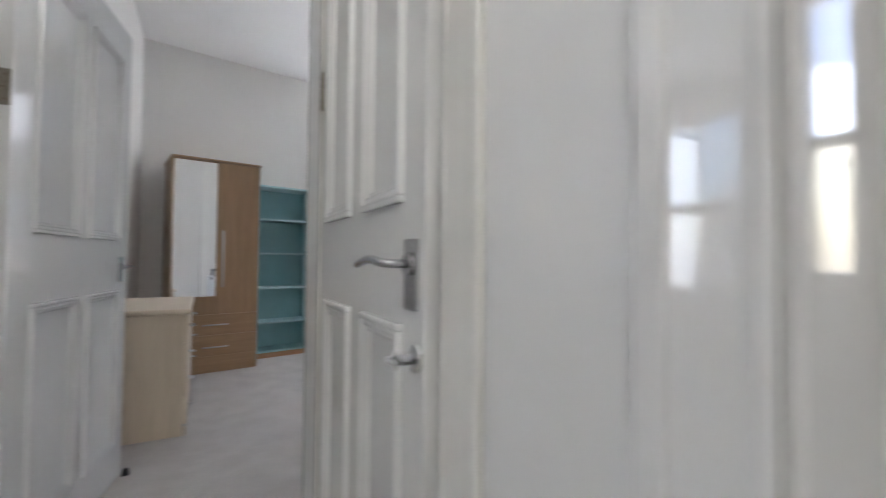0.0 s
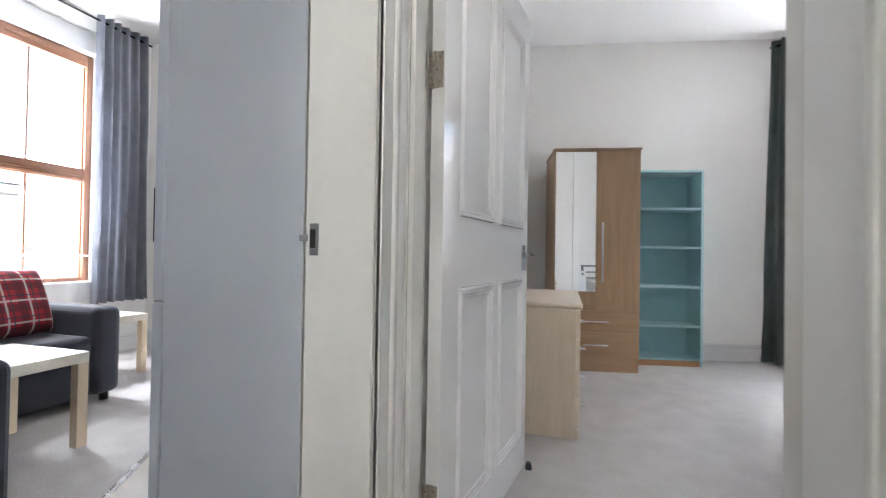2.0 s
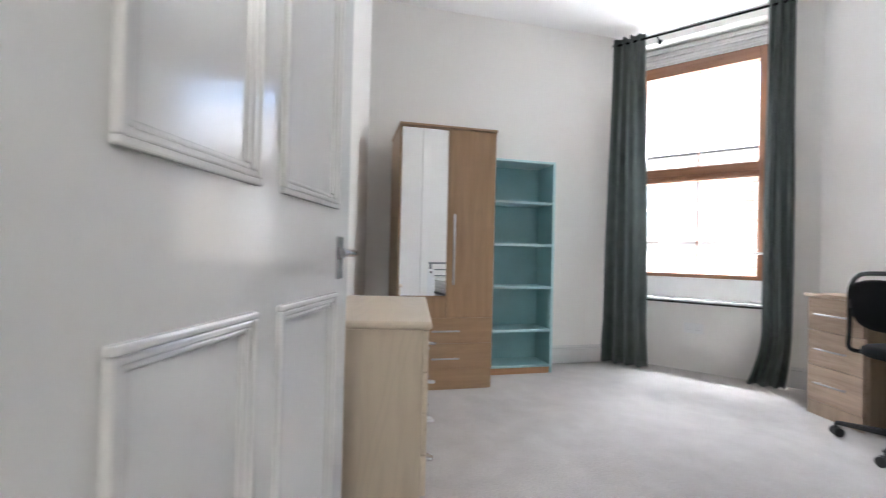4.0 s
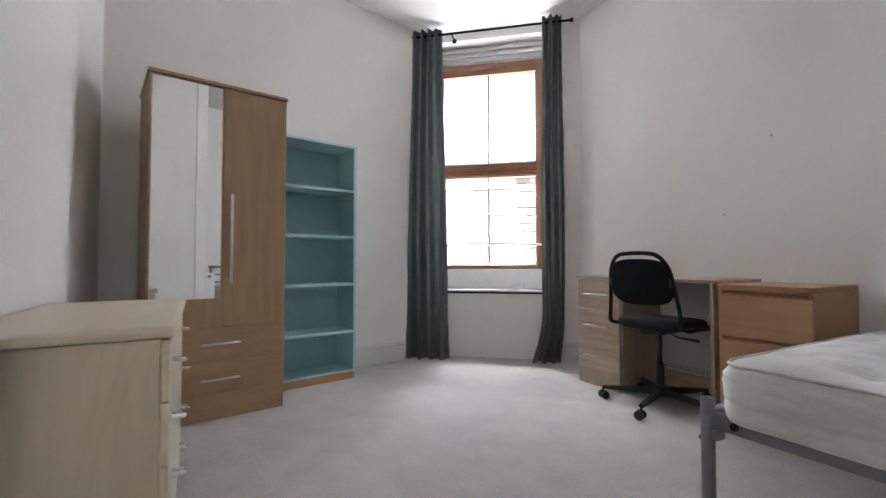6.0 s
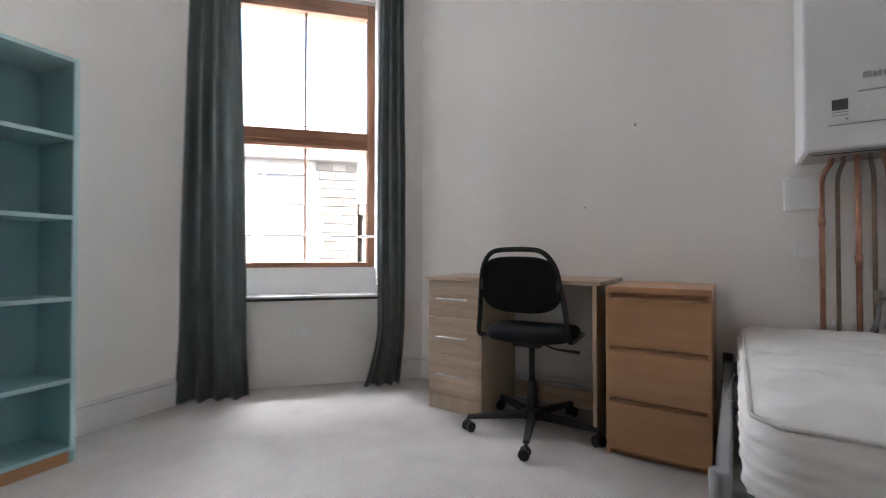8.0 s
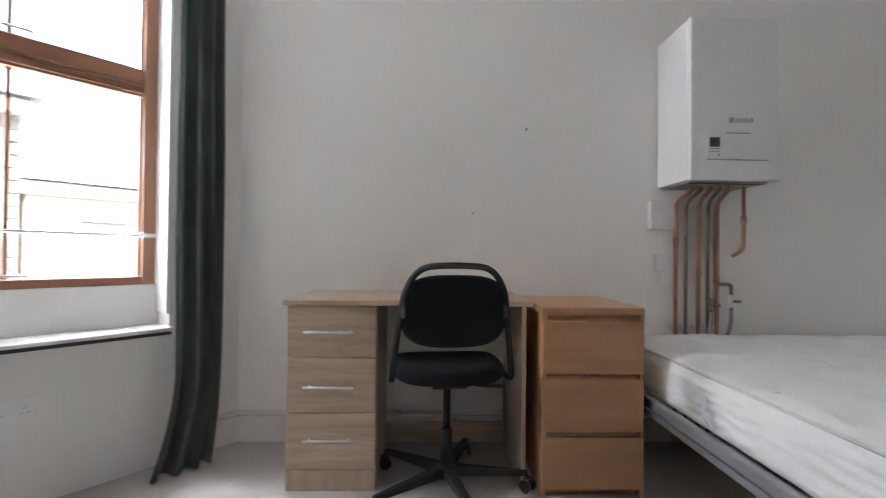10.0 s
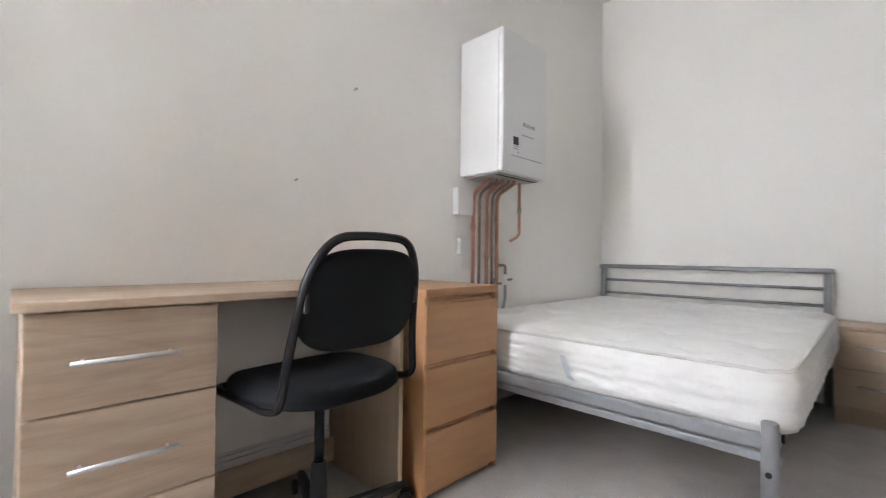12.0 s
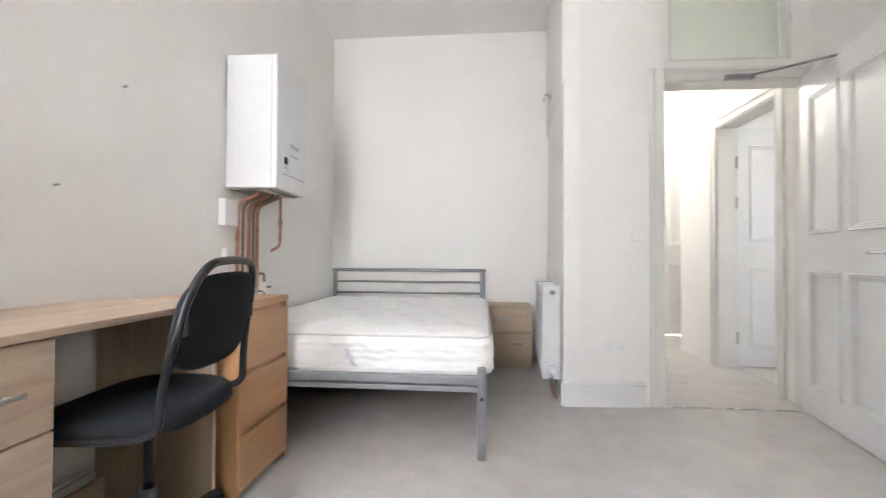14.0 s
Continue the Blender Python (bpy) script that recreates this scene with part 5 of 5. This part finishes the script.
    for x, z in ((0.362, 0.72), (0.258, 0.70)):
        bm = B()
        tube(bm, [(x, -0.052, z - 0.032), (x, -0.052, z - 0.022), (x, -0.052, z + 0.022), (x, -0.052, z + 0.032)], [0.012, 0.014, 0.014, 0.012], 10)
        body = part("valve_body", bm, WHITE if x > 0.3 else BRASS, o4)
        slab("tap", (x - 0.006, -0.085, z - 0.006), (x + 0.03, -0.067, z + 0.006), DULL, body, 0.003)
    o5 = thing("cable_trunking", pose(3.93, 2.795, 0, 0, 0, -90), "short white plastic trunking on the wall", "trunking")
    slab("trunk", (0.305, -0.018, 0.885), (0.335, 0, 1.27), WHITE, o5, 0.002)
    return ob


def radiator():
    ob = thing("radiator", pose(1.982, 1.46, 0, 0, 0, -3.9), "white panel radiator with a valve, on the alcove wall", "radiator")
    slab("panel", (0.086, 0.0, 0.145), (0.100, 0.788, 0.722), ENAMEL, ob, 0.005, "", 2)
    slab("panel", (-0.006, 0.0, 0.145), (0.008, 0.788, 0.722), ENAMEL, ob, 0.005, "", 2)
    for y in (-0.012, 0.7885):
        slab("end_cover", (-0.008, y, 0.150), (0.102, y + 0.0115, 0.734), ENAMEL, ob, 0.004, "", 2)
    slab("top_grille", (-0.006, 0.0, 0.7225), (0.100, 0.788, 0.732), ENAMEL, ob, 0.003)
    for k in range(10):
        bm = B()
        box(bm, (0.1005, 0.04 + k * 0.074, 0.19), (0.1025, 0.075 + k * 0.074, 0.68), 0.001)
        part("flute", bm, ENAMEL, ob)
    bm = B()
    tube(bm, [(0.040, 0.8002, 0.695), (0.040, 0.806, 0.695), (0.040, 0.8065, 0.695), (0.040, 0.812, 0.695)], [0.017, 0.017, 0.009, 0.009], 14)
    part("bleed_valve", bm, CHROME, ob)
    for y in (0.10, 0.65):
        slab("bracket", (-0.022, y, 0.25), (-0.0065, y + 0.03, 0.62), ENAMEL, ob, 0)
    bm = B()
    tube(bm, arc([(0.046, 0.806, 0.15), (0.046, 0.806, 0.105), (0.030, 0.775, 0.055), (0.008, 0.740, 0.02), (0.006, 0.735, 0.0)], 0.03), 0.0085, 10)
    part("tail_pipe", bm, COPPER, ob, "bent copper tail pipe")
    bm = B()
    tube(bm, [(0.046, 0.822, 0.185), (0.046, 0.822, 0.192), (0.046, 0.822, 0.235), (0.046, 0.822, 0.242)], [0.016, 0.021, 0.019, 0.014], 14)
    part("valve_cap", bm, WHITE, ob, "white plastic valve cap")
    bm = B()
    tube(bm, [(0.046, 0.812, 0.138), (0.046, 0.812, 0.184)], 0.012, 12)
    part("valve", bm, CHROME, ob)
    bm = B()
    tube(bm, [(0.008, 0.745, 0.012), (0.005, 0.728, 0.012)], 0.014, 10)
    part("pipe_collar", bm, WHITE, ob)
    return ob


wardrobe()
bookcase()
cream_chest()
desk()
beech_chest()
bedside()
bed()
office_chair()
bedroom_curtains()
boiler()
radiator()
# sockets and switches
socket(Matrix.Translation(at_window(0.55, 0.0005, 0.365)) @ WROT, "white double wall socket under the window")
pier_turn = 180 + math.degrees(math.atan2(0.044, 0.585))
socket(pose(1.70, 2.2775, 0.366, 0, 0, pier_turn), "white double wall socket on the pier")
socket(pose(1.557, 2.2667, 1.058, 0, 0, pier_turn), "white light switch on the pier", 0.086, 0.086, 1, "light switch")
socket(pose(3.9295, 2.776, 1.152, 0, 0, -90), "white junction box on the wall by the boiler", 0.124, 0.145, 0, "light switch", 0.04)
socket(pose(3.9295, 2.762, 0.91, 0, 0, -90), "white fused spur by the boiler pipes", 0.086, 0.086, 0, "light switch", 0.03)
socket(pose(0.546, 1.06, 1.12, 0, 0, 90), "white light switch in the hall", 0.086, 0.086, 1, "light switch")
cb = thing("cable", pose(0, 0, 0), "thin white cable looping below the fused spur", "cable")
bm = B()
tube(bm, arc([(3.915, 2.775, 0.868), (3.905, 2.79, 0.80), (3.905, 2.75, 0.775), (3.91, 2.72, 0.80)], 0.03), 0.0035, 6)
part("flex", bm, WHITE, cb)
for y, z, r in ((3.47, 1.579, 0.006), (3.739, 1.146, 0.004)):
    bm = B()
    tube(bm, [(3.929, y, z), (3.914, y - 0.004, z + 0.004)], [r * 0.7, r], 8)
    tagged(mesh_object("wall_screw", bm, GREY), "small rusty screw in the bare painted plaster", "screw", "wall screws")
# Unseen fixture, added only to give the hall's fill lamp a body
cl = thing("assumed_ceiling_light", pose(0.95, 0.05, 2.98, 180), "assumed round flush ceiling light in the hall, unseen", "ceiling light")
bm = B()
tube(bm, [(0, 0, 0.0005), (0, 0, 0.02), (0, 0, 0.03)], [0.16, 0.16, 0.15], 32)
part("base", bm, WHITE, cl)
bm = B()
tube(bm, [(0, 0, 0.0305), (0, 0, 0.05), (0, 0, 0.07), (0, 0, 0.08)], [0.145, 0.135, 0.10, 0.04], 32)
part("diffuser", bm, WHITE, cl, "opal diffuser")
# boxed panel and bracket high on the alcove wall
bm = B()
wall_mesh(bm, (1.932, 1.055), (2.013, 2.298), -0.012, 2.0, 2.975, ((0.62, 0.63, 2.0, 2.975),))
setting("alcove_panel", bm, PAINT, "painted boxing on the upper alcove wall")
bm = B()
tube(bm, arc([(1.99, 1.60, 2.16), (2.03, 1.60, 2.20), (2.045, 1.60, 2.13)], 0.02), 0.007, 8)
box(bm, (1.985, 1.585, 2.12), (1.997, 1.615, 2.20), 0.002)
tagged(mesh_object("wall_hook", bm, CHROME), "small metal hook high on the alcove wall", "hook")


# ---- living room seen through the hall doorway ----
def fridge():
    ob = thing("fridge_freezer", pose(-0.175, 2.05, 0), "tall plain white fridge freezer standing by the living room door", "fridge")
    slab("cabinet", (0.042, 0, 0.03), (0.525, 0.57, 1.86), FRIDGE, ob, 0.006, "", 2)
    slab("door", (0, 0.002, 0.05), (0.0385, 0.568, 0.797), FRIDGE, ob, 0.008, "", 3)
    slab("door", (0, 0.002, 0.804), (0.0385, 0.568, 1.855), FRIDGE, ob, 0.008, "", 3)
    slab("seal", (0.0387, 0.01, 0.06), (0.0418, 0.56, 1.85), GREY, ob, 0)
    slab("hinge_cover", (0.004, 0.006, 0.7975), (0.05, 0.05, 0.8035), GREY, ob, 0)
    for x in (0.08, 0.48):
        for y in (0.05, 0.52):
            bm = B()
            tube(bm, [(x, y, 0.0), (x, y, 0.032)], 0.018, 10)
            part("foot", bm, BLACK, ob)
    return ob


def lack_table(name, m, w, d, label):
    ob = thing(name, m, label, "table", "birch side tables")
    slab("tabletop", (0, 0, 0.40), (w, d, 0.45), BIRCH_T, ob, 0.002)
    for x in (0, w - 0.05):
        for y in (0, d - 0.05):
            slab("leg", (x + 0.001, y + 0.001, 0), (x + 0.049, y + 0.049, 0.3995), BIRCH, ob, 0.002)
    return ob


def sofa(m, length, depth, label):
    """A block-armed sofa along x, its front at y 0, its back at y depth."""
    ob = thing("sofa", m, label, "sofa", "navy sofas")
    for a in (0, length - 0.17):
        slab("arm", (a, 0.0, 0.05), (a + 0.17, depth, 0.585), NAVY, ob, 0.045, "", 4)
    slab("base", (0.171, 0.02, 0.05), (length - 0.171, depth - 0.02, 0.27), NAVY, ob, 0.02, "", 2)
    slab("back", (0.171, depth - 0.22, 0.271), (length - 0.171, depth, 0.74), NAVY, ob, 0.05, "", 4)
    n = 2 if length > 1.3 else 1
    for k in range(n):
        a, b = 0.172 + k * (length - 0.344) / n, 0.172 + (k + 1) * (length - 0.344) / n
        slab("seat_cushion", (a, 0.0, 0.272), (b - 0.002, depth - 0.225, 0.42), NAVY, ob, 0.04, "", 4)
        slab("back_cushion", (a, depth - 0.36, 0.422), (b - 0.002, depth - 0.222, 0.80), NAVY, ob, 0.05, "", 4)
    for x in (0.06, length - 0.06):
        for y in (0.07, depth - 0.07):
            bm = B()
            tube(bm, [(x, y, 0), (x, y, 0.05)], 0.025, 10)
            part("foot", bm, BLACK, ob)
    return ob


fridge()
sofa(pose(-1.80, 1.55, 0, 0, 0, 90), 1.70, 0.85, "dark navy fabric sofa under the living room window")
sofa(pose(-0.79, 2.11, 0, 0, 0, 180) @ pose(0, 0, 0), 0.98, 0.80, "dark navy fabric armchair by the low table")
lack_table("coffee_table", pose(-1.81, 2.18, 0), 0.53, 0.50, "square birch-effect low table on the living room carpet")
lack_table("side_table", pose(-2.66, 3.32, 0), 0.45, 0.45, "small birch-effect side table beside the sofa")

# tartan cushion leaning on the sofa
cu = thing("cushion", pose(-2.12, 2.87, 0.43, 0, -20, 8), "red tartan cushion leaning on the sofa", "cushion")
bm = B()
n = 20
for s in (1, -1):
    grid = [[bm.verts.new((s * 0.075 * (max(0, (1 - (2 * i / n - 1) ** 4)) * max(0, (1 - (2 * j / n - 1) ** 4))) ** 0.6, (i / n - 0.5) * 0.44 * (1 - 0.06 * abs(2 * j / n - 1) ** 0.5 * (1 - abs(2 * i / n - 1))), j / n * 0.40)) for i in range(n + 1)] for j in range(n + 1)]
    for j in range(n):
        for i in range(n):
            bm.faces.new((grid[j][i], grid[j][i + 1], grid[j + 1][i + 1], grid[j + 1][i]))
bmesh.ops.remove_doubles(bm, verts=bm.verts, dist=0.001)
part("cover", bm, TARTAN, cu, smooth=True)

# living room curtain, rod and television
lrot = Matrix(((0, 1, 0, -3.05), (1, 0, 0, 0), (0, 0, 1, 0), (0, 0, 0, 1)))
lr = thing("curtain_rod", lrot.copy(), "black metal curtain rod above the living room window", "curtain rod")
bm = B()
tube(bm, [(2.3, 0.11, 2.90), (4.36, 0.11, 2.90)], 0.0095, 12)
part("rod", bm, TUBE, lr)
for u in (2.5, 4.33):
    bm = B()
    tube(bm, [(u, 0.0, 2.90), (u, 0.11, 2.90)], 0.007, 8)
    part("bracket", bm, TUBE, lr)
c = thing("curtain", lrot.copy(), "blue-grey curtain ending above the floor", "curtain", "living room curtains")
part("cloth", curtain_sheet((3.87, 4.33), (3.84, 4.36), 6, 0.04, 0.045, 0.48, 2.955, 0.11, 0.13, 5), CURTAIN_B, c, smooth=True)
tv = thing("television", pose(-2.42, 4.44, 1.28), "black flat television on a wall bracket", "television")
slab("screen", (-0.45, -0.085, -0.26), (0.45, -0.05, 0.26), SCREEN, tv, 0.006)
slab("bracket", (-0.06, -0.0495, -0.33), (0.06, -0.001, 0.10), GREY, tv, 0.002)

# ---- outside ----
bm = B()
box(bm, (-1500, -1500, -7.2), (1500, 1500, -7.0))
setting("ground", bm, ROAD, "wet grey street below the windows")


def house(m, length, depth, height, floors, cols, label, chimney=True, blank=0.0):
    """A stone terrace house along x, its front at y 0 facing -y."""
    ob = thing("house", m, label, "building", "houses over the street")
    z0 = -7.0
    slab("wall", (0, 0, z0), (length, depth, height), STONE, ob, 0)
    bm = B()
    v = [bm.verts.new(p) for p in ((-0.3, -0.35, height), (length + 0.3, -0.35, height), (length + 0.3, depth / 2, height + 2.4), (-0.3, depth / 2, height + 2.4), (-0.3, depth + 0.3, height), (length + 0.3, depth + 0.3, height))]
    for f in ((0, 1, 2, 3), (3, 2, 5, 4), (0, 3, 4), (1, 5, 2), (0, 4, 5, 1)):
        bm.faces.new([v[i] for i in f])
    roof = part("roof", bm, SLATE, ob)
    slab("cornice", (-0.15, -0.22, height - 0.35), (length + 0.15, -0.002, height - 0.02), STONE, ob, 0.04)
    if chimney:
        slab("chimney", (length * 0.5 - 0.7, depth / 2 - 0.4, height + 1.6), (length * 0.5 + 0.7, depth / 2 + 0.4, height + 3.6), STONE, roof, 0.03)
    storey = (height - z0 - 0.6) / floors
    for f in range(floors):
        for c in range(cols):
            x = (c + 0.5) * (length - blank) / cols
            z = z0 + 0.9 + f * storey
            wob = slab("window", (x - 0.55, -0.02, z), (x + 0.55, 0.004, z + storey * 0.58), DARKGLASS, ob, 0)
            slab("sill", (x - 0.75, -0.16, z - 0.16), (x + 0.75, -0.002, z - 0.01), STONE, wob, 0.02)
            slab("lintel", (x - 0.75, -0.08, z + storey * 0.58 + 0.01), (x + 0.75, -0.002, z + storey * 0.58 + 0.26), STONE, wob, 0.02)
            for dx in (-0.55, 0.49):
                slab("frame", (x + dx, -0.05, z), (x + dx + 0.06, -0.021, z + storey * 0.58), GLOSS, wob, 0)
            slab("frame", (x - 0.49, -0.05, z + storey * 0.28), (x + 0.49, -0.021, z + storey * 0.28 + 0.07), GLOSS, wob, 0)
    for k in range(int((height - z0 - 0.5) / 0.35)):
        a = 0.36 if k % 2 else 0.22
        slab("quoin", (-0.03, -0.03, z0 + k * 0.35), (a, -0.001, z0 + k * 0.35 + 0.33), STONE, ob, 0.012)
    # rough dressed stones on the blank end of the front
    rng = random.Random(4)
    for k in range(int(blank / 1.0) * 26):
        z, x = z0 + 4.6 + k * 0.245, length
        if z > height - 0.4:
            break
        while x > length - blank * 0.9:
            w = rng.uniform(0.16, 0.42)
            slab("stone", (x - w + 0.015, -0.03 - rng.uniform(0, 0.03), z), (x, -0.001, z + 0.225), RUBBLE, ob, 0.012)
            x -= w
    return ob


yaw = math.degrees(math.atan2(WU.y, WU.x))
o = at_window(0.5, -9.5, 0)
house(Matrix.Translation(o) @ pose(0, 0, 0, 0, 0, yaw) @ pose(-7.65, 0, 0), 8.6, 8.0, 3.85, 4, 4, "pale sandstone tenement across the street", True, 1.0)
house(Matrix.Translation(o) @ pose(0, 0, 0, 0, 0, yaw) @ pose(1.3, 2.5, 0), 9.0, 7.0, 2.6, 3, 3, "lower pale sandstone house with a slate roof")
house(pose(-18.0, -6.0, 0, 0, 0, 90), 18.0, 8.0, 3.2, 4, 7, "pale terrace seen from the living room")
